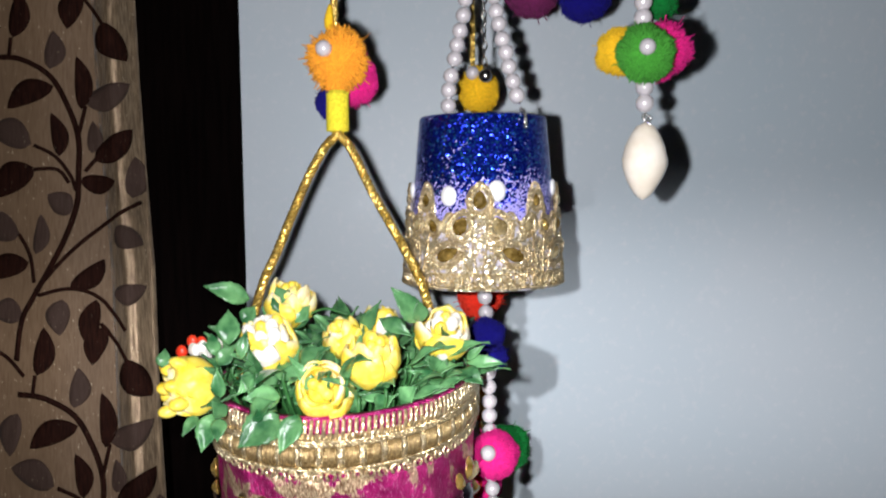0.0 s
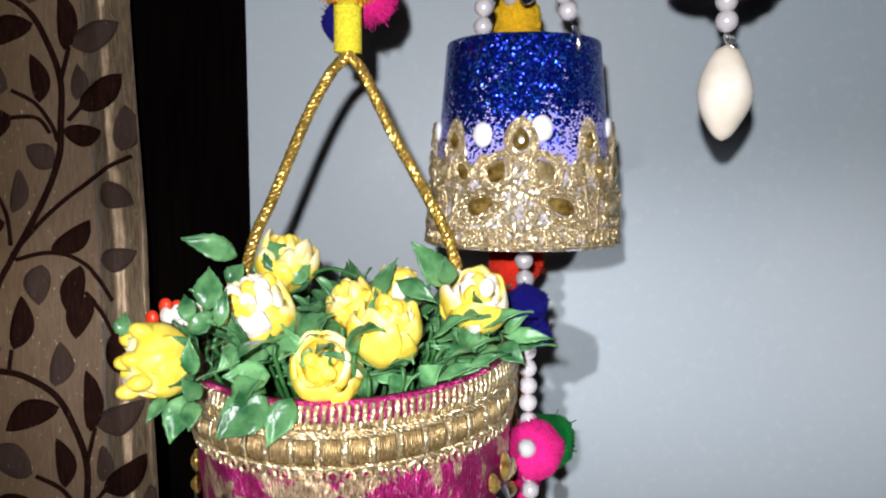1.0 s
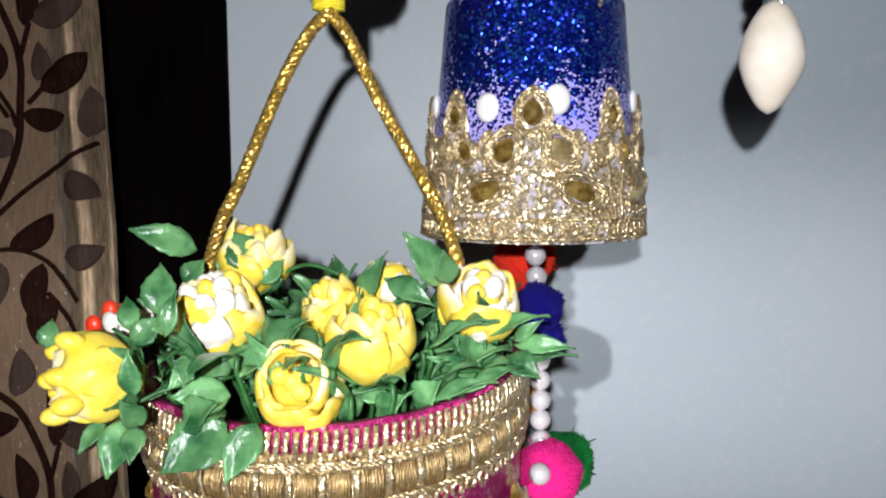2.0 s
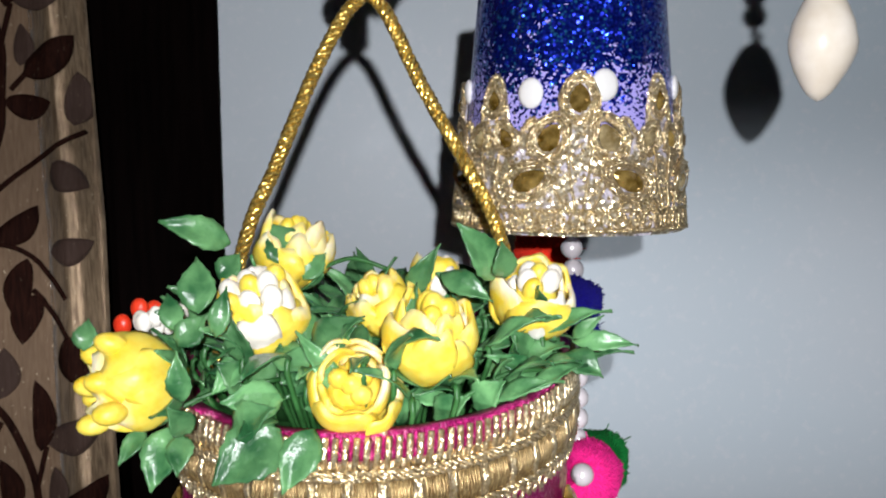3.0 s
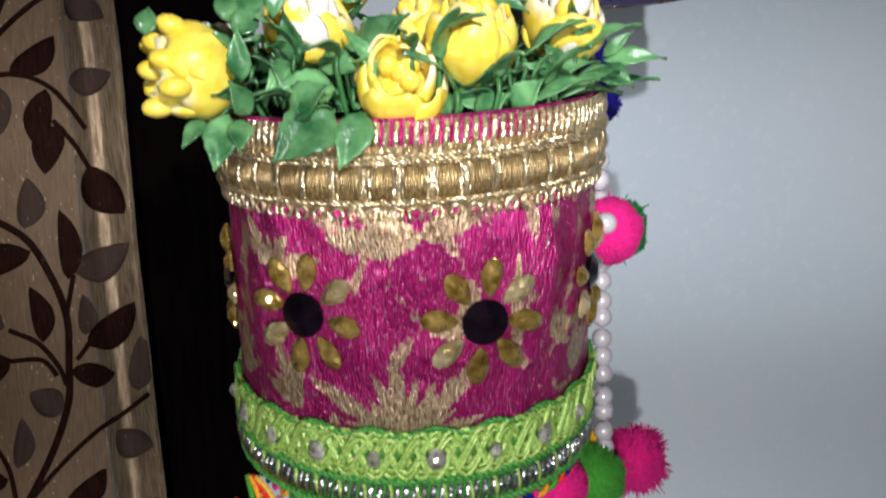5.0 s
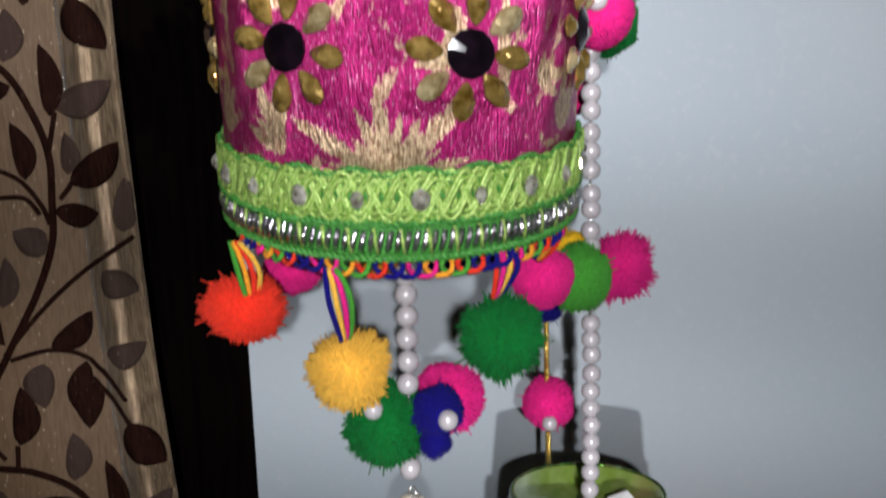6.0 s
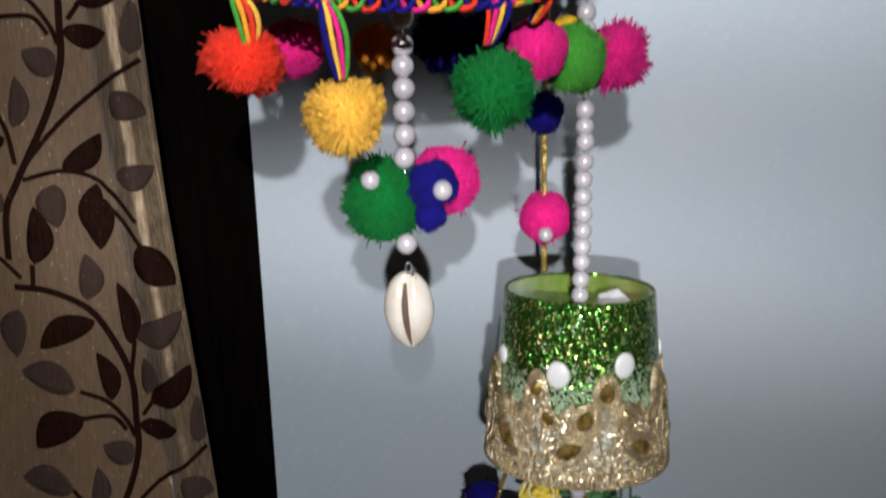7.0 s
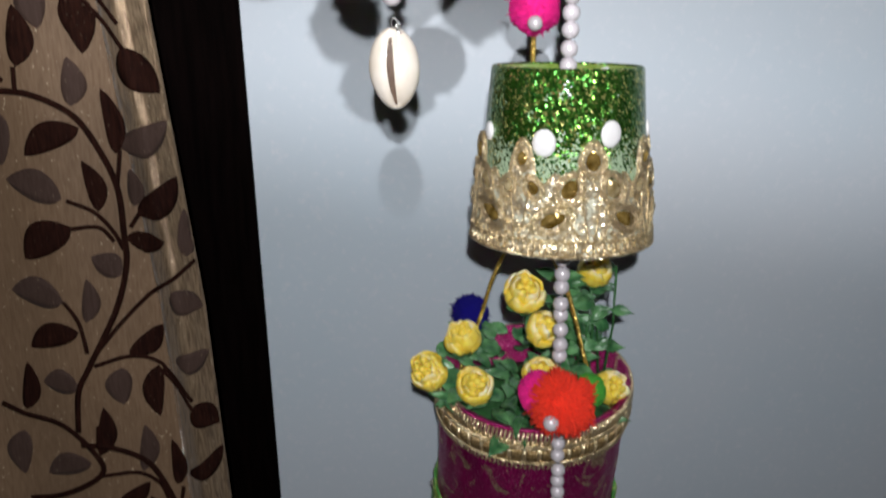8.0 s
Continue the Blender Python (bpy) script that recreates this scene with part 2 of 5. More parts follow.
def glitter(name, deep, flake, hot, clear, z0, z1):
    """Clear plastic under glitter flakes, each facing its own way, thinning out below between z1 and z0."""
    m, nt, b = nodes_of(name)
    co = put(nt, "ShaderNodeTexCoord")
    vo = put(nt, "ShaderNodeTexVoronoi", Scale=1500.0)
    nt.links.new(co.outputs["Object"], vo.inputs["Vector"])
    sep = put(nt, "ShaderNodeSeparateColor")
    nt.links.new(vo.outputs["Color"], sep.inputs["Color"])
    xyz = put(nt, "ShaderNodeSeparateXYZ")
    nt.links.new(co.outputs["Object"], xyz.inputs["Vector"])
    cover = ramp(nt, xyz.outputs["Z"], z0, z1)
    cover = math_node(nt, "ADD", cover, math_node(nt, "MULTIPLY", math_node(nt, "SUBTRACT", noise_of(nt, 120, 3), 0.5), 1.1))
    has = math_node(nt, "GREATER_THAN", cover, math_node(nt, "MULTIPLY", sep.outputs["Red"], 0.95))
    col = mixed(nt, ramp(nt, sep.outputs["Green"], 0.2, 0.9), deep, flake)
    col = mixed(nt, math_node(nt, "GREATER_THAN", sep.outputs["Blue"], 0.89), col, hot)
    nt.links.new(mixed(nt, has, clear, col), b.inputs["Base Color"])
    nt.links.new(math_node(nt, "MULTIPLY", has, 0.85), b.inputs["Metallic"])
    b.inputs["Roughness"].default_value = 0.24
    b.inputs["Coat Weight"].default_value = 0.5
    geo = put(nt, "ShaderNodeNewGeometry")
    off = nt.nodes.new("ShaderNodeVectorMath")
    off.operation = "SUBTRACT"
    nt.links.new(vo.outputs["Color"], off.inputs[0])
    off.inputs[1].default_value = (0.5, 0.5, 0.5)
    sc = nt.nodes.new("ShaderNodeVectorMath")
    sc.operation = "SCALE"
    nt.links.new(off.outputs[0], sc.inputs[0])
    nt.links.new(math_node(nt, "MULTIPLY", has, 1.1), sc.inputs["Scale"])
    add = nt.nodes.new("ShaderNodeVectorMath")
    nt.links.new(geo.outputs["Normal"], add.inputs[0])
    nt.links.new(sc.outputs[0], add.inputs[1])
    nor = nt.nodes.new("ShaderNodeVectorMath")
    nor.operation = "NORMALIZE"
    nt.links.new(add.outputs[0], nor.inputs[0])
    nt.links.new(nor.outputs[0], b.inputs["Normal"])
    return m


BLUE_GLITTER = glitter("blue_glitter_plastic", (0.004, 0.010, 0.24), (0.012, 0.05, 0.68), (0.06, 0.40, 1.0), (0.40, 0.36, 0.78), 0.022, 0.052)
GREEN_GLITTER = glitter("green_glitter_plastic", (0.018, 0.10, 0.012), (0.13, 0.34, 0.04), (0.85, 0.80, 0.26), (0.36, 0.47, 0.30), 0.022, 0.050)
BLUE_PLASTIC = surface("blue_plastic", (0.01, 0.02, 0.30), (0.03, 0.05, 0.45), rough=0.2, trans=0.3)
GREEN_PLASTIC = surface("green_plastic", (0.25, 0.38, 0.06), (0.36, 0.48, 0.14), rough=0.25, trans=0.35)


def lace_net(name, pale):
    """Metal-thread netting: bright knots with the pale ground showing through its holes."""
    m, nt, b = nodes_of(name)
    hole = ramp(nt, noise_of(nt, 210, 2), 0.52, 0.60)
    col = mixed(nt, ramp(nt, noise_of(nt, 1500, 2), 0.35, 0.65), (0.55, 0.43, 0.24), (0.97, 0.90, 0.70))
    nt.links.new(mixed(nt, math_node(nt, "MULTIPLY", hole, 0.75), col, pale), b.inputs["Base Color"])
    nt.links.new(math_node(nt, "SUBTRACT", 0.8, math_node(nt, "MULTIPLY", hole, 0.7)), b.inputs["Metallic"])
    b.inputs["Roughness"].default_value = 0.3
    sparkled(nt, b, 1300.0, 1.0)
    return m


LACE_BLUE = lace_net("gold_lace_on_lilac", (0.50, 0.47, 0.62))
LACE_GREEN = lace_net("gold_lace_on_green", (0.48, 0.50, 0.38))


# ---------------------------------------------------------------- shapes
class Shape:
    def __init__(self):
        self.v, self.f, self.a = [], [], []

    def add(self, vs, fs, along=None):
        k = len(self.v)
        self.v += [tuple(p) for p in vs]
        self.f += [tuple(k + i for i in q) for q in fs]
        self.a += list(along) if along is not None else [0.0] * len(vs)
        return self

    def tube(self, pts, r, n=6):
        pts = [Vector(p) for p in pts]
        rad = r if isinstance(r, (list, tuple)) else [r] * len(pts)
        vs, side = [], Vector((0.31, 0.87, 0.37))
        for i, p in enumerate(pts):
            d = (pts[min(i + 1, len(pts) - 1)] - pts[max(i - 1, 0)]).normalized()
            side = side - d * side.dot(d)
            side = side.normalized() if side.length > 1e-5 else d.orthogonal().normalized()
            up = d.cross(side)
            vs += [p + (side * math.cos(2 * math.pi * j / n) + up * math.sin(2 * math.pi * j / n)) * rad[i] for j in range(n)]
        fs = [(i * n + j, i * n + (j + 1) % n, (i + 1) * n + (j + 1) % n, (i + 1) * n + j) for i in range(len(pts) - 1) for j in range(n)]
        fs += [tuple(range(n))[::-1], tuple((len(pts) - 1) * n + j for j in range(n))]
        return self.add(vs, fs)

    def ball(self, c, r, nu=12, nv=8, turn=None):
        r = Vector((r, r, r)) if isinstance(r, (int, float)) else Vector(r)
        turn = turn or Matrix.Identity(3)
        c = Vector(c)
        vs = [c + turn @ Vector((0, 0, r.z)), c + turn @ Vector((0, 0, -r.z))]
        for i in range(1, nv):
            th = math.pi * i / nv
            for j in range(nu):
                ph = 2 * math.pi * j / nu
                vs.append(c + turn @ Vector((r.x * math.sin(th) * math.cos(ph), r.y * math.sin(th) * math.sin(ph), r.z * math.cos(th))))
        fs = [(0, 2 + j, 2 + (j + 1) % nu) for j in range(nu)]
        for i in range(nv - 2):
            a = 2 + i * nu
            fs += [(a + j, a + nu + j, a + nu + (j + 1) % nu, a + (j + 1) % nu) for j in range(nu)]
        a = 2 + (nv - 2) * nu
        fs += [(1, a + (j + 1) % nu, a + j) for j in range(nu)]
        return self.add(vs, fs)

    def lathe(self, profile, n, at=(0, 0, 0)):
        """Rings of (radius, height) turned about the upright through at; the profile closes on itself."""
        k = len(profile)
        vs = [(at[0] + r * math.sin(2 * math.pi * j / n), at[1] - r * math.cos(2 * math.pi * j / n), at[2] + z) for r, z in profile for j in range(n)]
        fs = [(i * n + j, i * n + (j + 1) % n, ((i + 1) % k) * n + (j + 1) % n, ((i + 1) % k) * n + j) for i in range(k) for j in range(n)]
        return self.add(vs, fs)

    def slab(self, f, nu, nv, thick, along=True):
        """A sheet with thickness over f(u, v), u and v from 0 to 1."""
        p = [[Vector(f(i / nu, j / nv)) for j in range(nv + 1)] for i in range(nu + 1)]
        top, low, at = [], [], []
        for i in range(nu + 1):
            for j in range(nv + 1):
                du = p[min(i + 1, nu)][j] - p[max(i - 1, 0)][j]
                dv = p[i][min(j + 1, nv)] - p[i][max(j - 1, 0)]
                n = du.cross(dv)
                n = n.normalized() if n.length > 1e-12 else Vector((0, 0, 0))
                top.append(p[i][j] + n * thick / 2)
                low.append(p[i][j] - n * thick / 2)
                at.append(j / nv)
        w, s = nv + 1, (nu + 1) * (nv + 1)
        fs = []
        for i in range(nu):
            for j in range(nv):
                a, b, c, d = i * w + j, (i + 1) * w + j, (i + 1) * w + j + 1, i * w + j + 1
                fs += [(a, b, c, d), (s + d, s + c, s + b, s + a)]
        rim = [i * w for i in range(nu + 1)] + [nu * w + j for j in range(1, w)] + [i * w + nv for i in range(nu - 1, -1, -1)] + [j for j in range(nv - 1, 0, -1)]
        fs += [(b, a, s + a, s + b) for a, b in zip(rim, rim[1:] + rim[:1])]
        return self.add(top + low, fs, at + at)

    def box(self, lo, hi):
        vs = [(x, y, z) for x in (lo[0], hi[0]) for y in (lo[1], hi[1]) for z in (lo[2], hi[2])]
        return self.add(vs, [(0, 1, 3, 2), (4, 6, 7, 5), (0, 4, 5, 1), (2, 3, 7, 6), (0, 2, 6, 4), (1, 5, 7, 3)])

    def mesh(self, name, material, base=(0, 0, 0), smooth=True, along=False):
        me = bpy.data.meshes.new(name)
        bx, by, bz = base
        me.from_pydata([(x - bx, y - by, z - bz) for x, y, z in self.v], [], self.f)
        me.materials.append(material)
        if smooth:
            me.polygons.foreach_set("use_smooth", [True] * len(me.polygons))
        if along:
            at = me.attributes.new("along", "FLOAT", "POINT")
            at.data.foreach_set("value", self.a)
        me.update()
        return me


def thing(name, at, label, category, group=""):
    ob = tagged(new(name), label, category, group)
    ob.empty_display_size = 0.005
    ob.location = at
    ob["base"] = tuple(at)
    return ob


def part(name, shape, material, parent, label="", smooth=True, along=False):
    """One mesh under a thing or a part; the shape is given in the world's metres."""
    top = parent
    while top.parent:
        top = top.parent
    ob = new(name, shape.mesh(name, material, top["base"], smooth, along))
    ob.parent = parent
    return tagged(ob, label)


def piece(name, mesh, parent, at, turn=None, label=""):
    """One more object on a shared mesh, at a place in the world."""
    ob = new(name, mesh)
    ob.parent = parent
    top = parent
    while top.parent:
        top = top.parent
    base = Vector(top["base"])
    ob.matrix_basis = Matrix.Translation(Vector(at) - base) @ (turn.to_4x4() if turn else Matrix.Identity(4))
    return tagged(ob, label)


def setting(name, shape, material, label, smooth=False):
    return tagged(new(name, shape.mesh(name, material, (0, 0, 0), smooth)), label, name.split("_")[0], kind="structure")


def curve_through(pts, n):
    """n points on a smooth line through the given ones."""
    pts = [Vector(p) for p in pts]
    out = []
    for i in range(n):
        s = i / (n - 1) * (len(pts) - 1)
        k = min(int(s), len(pts) - 2)
        t = s - k
        a, b, c, d = pts[max(k - 1, 0)], pts[k], pts[k + 1], pts[min(k + 2, len(pts) - 1)]
        out.append(0.5 * ((2 * b) + (c - a) * t + (2 * a - 5 * b + 4 * c - d) * t * t + (3 * b - a - 3 * c + d) * t ** 3))
    return out


def twisted(shape, pts, r, strands=3, pitch=0.006, n=5):
    """A cord of strands wound round one another along pts."""
    pts = [Vector(p) for p in pts]
    length = [0.0]
    for a, b in zip(pts, pts[1:]):
        length.append(length[-1] + (b - a).length)
    for k in range(strands):
        line = []
        for i, p in enumerate(pts):
            d = (pts[min(i + 1, len(pts) - 1)] - pts[max(i - 1, 0)]).normalized()
            s = d.cross(Vector((0.2, 1, 0.1))).normalized()
            u = d.cross(s)
            a = 2 * math.pi * (length[i] / pitch + k / strands)
            line.append(p + (s * math.cos(a) + u * math.sin(a)) * r * 0.55)
        shape.tube(line, r * 0.52, n)
    return shape


# ---------------------------------------------------------------- the room
WALL_Y, EDGE_X = 0.575, -0.1331
setting("floor", Shape().box((-2.2, -2.6, -0.1), (2.2, 0.77, 0.0)), FLOORING, "plain stone floor of the dim room")
setting("ceiling", Shape().box((-2.2, -2.6, 2.7), (2.2, 0.77, 2.8)), PLASTER, "plain plaster ceiling")
setting("wall_north", Shape().box((EDGE_X - 0.004, WALL_Y, 0.0), (2.2, 0.77, 2.7)), WALL, "pale blue-grey painted wall behind the hangings")
setting("wall_south", Shape().box((-2.2, -2.7, 0.0), (2.2, -2.6, 2.7)), PLASTER, "plain pale wall at the far side of the room")
setting("wall_east", Shape().box((2.2, -2.7, 0.0), (2.3, 0.77, 2.7)), PLASTER, "plain pale side wall")
setting("wall_west", Shape().box((-2.3, -2.7, 0.0), (-2.2, 0.77, 2.7)), PLASTER, "plain pale side wall beyond the curtain")
frame_post = Shape().box((-0.36, 0.570, 0.0), (EDGE_X, 0.574, 2.7)).box((-0.36, 0.574, 0.0), (EDGE_X - 0.0005, 0.77, 2.7))
# the frame stands a little out of plumb
frame_post.v = [(x - 0.006 * (z - 1.3) * (x > -0.3), y, z) for x, y, z in frame_post.v]
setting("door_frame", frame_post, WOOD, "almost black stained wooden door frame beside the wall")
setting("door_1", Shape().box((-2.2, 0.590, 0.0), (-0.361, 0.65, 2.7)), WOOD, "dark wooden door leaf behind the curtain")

# ---------------------------------------------------------------- the curtain
EDGE_Z = (0.0000, 0.9322, 1.0533, 1.1235, 1.2168, 1.2742, 1.3196, 1.3609, 1.4510, 1.5128, 1.5642, 1.6134, 2.4000)
EDGE_S = (-0.1100, -0.1423, -0.1478, -0.1545, -0.1638, -0.1678, -0.1705, -0.1733, -0.1767, -0.1818, -0.1858, -0.1886, -0.2150)


def on_curtain(s, z, out=0.0):
    """A point of the cloth, s metres in from its free edge."""
    s = max(s, 0.0004)
    x = float(np.interp(z, EDGE_Z, EDGE_S)) - s
    y = 0.493 + 0.08 * (min(max(z, 0.85), 1.62) - 1.25) + 0.004 * math.sin(s * 62 + 0.8 + 0.4 * math.sin(z * 5)) - 0.006 * math.exp(-((s - 0.013) / 0.007) ** 2) + 0.005 * math.exp(-(s / 0.006) ** 2)
    return Vector((x, y - out, z))


curtain = thing("curtain", (-0.25, 0.495, 1.3), "taupe curtain with woven brown leaves and a satin hem", "curtain")
sheet = Shape().slab(lambda u, v: on_curtain(0.023 + u * 0.62, 0.02 + v * 2.36), 130, 90, 0.0008)
part("cloth", sheet, CURTAIN, curtain)
hem = part("hem", Shape().slab(lambda u, v: on_curtain(u * 0.0235, 0.02 + v * 2.36, 0.0006 * math.sin(u * 3.14) + 0.0007 * math.sin(v * 300 + 9 * math.sin(v * 40)) * u), 10, 420, 0.0014), SATIN, curtain, "shiny satin hem band with a stitched edge")
stitch = Shape()
for i in range(0, 520):
    z = 0.75 + i * 0.0018
    stitch.tube([on_curtain(0.0240, z, 0.0006), on_curtain(0.0238, z + 0.0007, 0.0013), on_curtain(0.0236, z + 0.0014, 0.0006)], 0.00035, 4)
tagged(part("stitching", stitch, SILVER, hem), kind="stuff")
DARK_LEAVES = [
    (0.0681, 1.1866, 0.0626, 1.2167, 0.0131), (0.0271, 1.2160, 0.0356, 1.1921, 0.0131), (0.0448, 1.1553, 0.0751, 1.1413, 0.0144),
    (0.0305, 1.1405, 0.0312, 1.1750, 0.0108), (0.0447, 1.1103, 0.0475, 1.1383, 0.0101), (0.0601, 1.1031, 0.0894, 1.0840, 0.0180),
    (0.0345, 1.0945, 0.0122, 1.0943, 0.0120), (0.0253, 1.1074, 0.0019, 1.1279, 0.0144), (0.0686, 1.0426, 0.0987, 1.0311, 0.0144),
    (0.0447, 1.0256, 0.0237, 1.0443, 0.0120), (0.0301, 1.0184, 0.0336, 0.9853, 0.0120), (0.1097, 0.9906, 0.1028, 1.0219, 0.0108),
    (0.0147, 1.1963, 0.0021, 1.1718, 0.0168)]
PALE_LEAVES = [
    (0.0467, 1.1663, 0.0433, 1.1911, 0.0120), (0.0611, 1.1185, 0.0888, 1.1282, 0.0180), (0.0277, 1.1438, 0.0015, 1.1575, 0.0155),
    (0.0411, 1.0735, 0.0535, 1.0860, 0.0144), (0.0735, 1.0605, 0.1025, 1.0651, 0.0180), (0.0639, 1.0479, 0.0586, 1.0735, 0.0096),
    (0.0745, 1.0088, 0.0955, 1.0096, 0.0155), (0.0494, 1.0189, 0.0518, 0.9956, 0.0144), (0.0196, 1.0209, 0.0010, 1.0262, 0.0131),
    (0.0151, 1.0650, 0.0013, 1.0527, 0.0144), (0.0265, 1.1122, 0.0247, 1.1332, 0.0096), (0.0043, 1.0832, 0.0017, 1.1101, 0.0120),
    (0.1134, 0.9768, 0.1189, 0.9469, 0.0144), (0.0821, 1.1624, 0.0893, 1.1352, 0.0144)]
DARK_LOW = [
    (0.0113, 0.9961, 0.0008, 0.9789, 0.0144), (0.0695, 0.9639, 0.0630, 0.9955, 0.0108), (0.0301, 0.9384, 0.0296, 0.9694, 0.0096),
    (0.0217, 0.9463, 0.0001, 0.9645, 0.0108), (0.0646, 0.9302, 0.0447, 0.9434, 0.0108)]
PALE_LOW = [
    (0.0474, 0.9508, 0.0428, 0.9812, 0.0108), (0.0755, 0.9593, 0.1042, 0.9485, 0.0144)]
VINES = [
    [(0.0811, 1.1745), (0.0639, 1.1727), (0.0466, 1.1619), (0.0377, 1.1428), (0.0332, 1.1220), (0.0348, 1.0981), (0.0373, 1.0784), (0.0475, 1.0533), (0.0661, 1.0214), (0.0752, 1.0047), (0.0797, 0.9793)],
    [(0.0656, 1.0241), (0.0465, 1.0454), (0.0269, 1.0629), (0.0004, 1.0806)],
    [(0.0636, 1.0215), (0.0447, 1.0256), (0.0288, 1.0196), (0.0122, 0.9987)],
    [(0.0591, 1.1174), (0.0470, 1.1104), (0.0394, 1.0982), (0.0369, 1.0884)],
    [(0.0604, 1.1019), (0.0465, 1.1019), (0.0404, 1.0933)],
    [(0.0735, 1.0605), (0.0676, 1.0478), (0.0660, 1.0295)],
    [(0.1228, 0.9948), (0.1102, 0.9879), (0.0891, 0.9832), (0.0750, 0.9695)],
    [(0.0299, 1.2181), (0.0217, 1.2078), (0.0138, 1.1954)],
    [(0.0328, 1.1244), (0.0279, 1.1427)],
    [(0.0714, 1.1736), (0.0692, 1.1866)],
    [(0.0310, 1.1005), (0.0228, 1.1105)],
]
VINES_LOW = [
    [(0.1228, 0.9948), (0.1102, 0.9879), (0.0891, 0.9832), (0.0750, 0.9695), (0.0702, 0.9522), (0.0978, 0.9348), (0.1182, 0.9307)],
    [(0.0704, 0.9506), (0.0512, 0.9510), (0.0398, 0.9417), (0.0363, 0.9298)],
]
REPEAT, KNOT_Z = 0.208, 1.03


def repeat(k, s, z):
    """The woven pattern again, k repeats higher; the cloth is drawn up a little towards the top."""
    return s + 0.0015 * k, KNOT_Z + REPEAT * k + (z - KNOT_Z) * (1 - 0.03 * k)


def woven_leaf(shape, s0, z0, s1, z1, w, out):
    ds, dz = s1 - s0, z1 - z0
    n = math.hypot(ds, dz)

    def f(u, v):
        half = w * 0.5 * math.sin(math.pi * min(1, v ** 0.85)) ** 0.8 * (u - 0.5) * 2
        bend = 0.10 * n * math.sin(math.pi * v)
        s = s0 + ds * v - dz / n * (half + bend)
        return on_curtain(s, z0 + dz * v + ds / n * (half + bend), out + (0.0016 if s < 0.027 else 0.0))
    return shape.slab(f, 4, 10, 0.0006)


for k in range(-2, 5):
    low = k == 0
    for names, rows, material, out in (("dark_leaf", DARK_LEAVES + DARK_LOW * low, VELVET, 0.0012), ("pale_leaf", PALE_LEAVES + PALE_LOW * low, PALE_VELVET, 0.0009)):
        for s0, z0, s1, z1, w in rows:
            if k >= 0 or repeat(k, s0, z0)[1] < 0.935:
                part(names, woven_leaf(Shape(), *repeat(k, s0, z0), *repeat(k, s1, z1), w, out), material, curtain)
    for line in VINES + VINES_LOW * low:
        pts = curve_through([(*repeat(k, s, z), 0) for s, z in line], 5 * len(line))
        wid = 0.0032 if len(line) > 5 else 0.0022
        side = [(pts[min(i + 1, len(pts) - 1)] - pts[max(i - 1, 0)]).normalized() for i in range(len(pts))]

        def band(u, v):
            i = round(v * (len(pts) - 1))
            return on_curtain(pts[i].x - side[i].y * (u - 0.5) * wid, pts[i].y + side[i].x * (u - 0.5) * wid, 0.0015 if pts[i].x > 0.027 else 0.0031)
        part("vine", Shape().slab(band, 2, len(pts) - 1, 0.0006), VELVET, curtain)

# ---------------------------------------------------------------- pearls, pompoms, shells
def pearl_mesh(r):
    return Shape().ball((0, 0, 0), r, 14, 9).mesh("pearl", PEARL)


PEARL_S, PEARL_M = pearl_mesh(0.0034), pearl_mesh(0.0038)


def pearl_strand(label, pts, spacing, mesh, group="", skip=()):
    """Pearls threaded close together along a line, leaving out the heights in skip."""
    line = curve_through(pts, 40 * (len(pts) - 1) + 1)
    strand = thing("pearl_strand", line[0], label, "pearl strand", group)
    part("thread", Shape().tube(line[::4] + [line[-1]], 0.0005, 5), SILVER, strand)
    run, due = 0.0, spacing * 0.5
    for a, b in zip(line, line[1:]):
        run += (b - a).length
        if run >= due:
            due += spacing
            if not any(lo < b.z < hi for lo, hi in skip):
                piece("pearl", mesh, strand, b + Vector((random.uniform(-0.0002, 0.0002), random.uniform(-0.0002, 0.0002), 0)))
    return strand


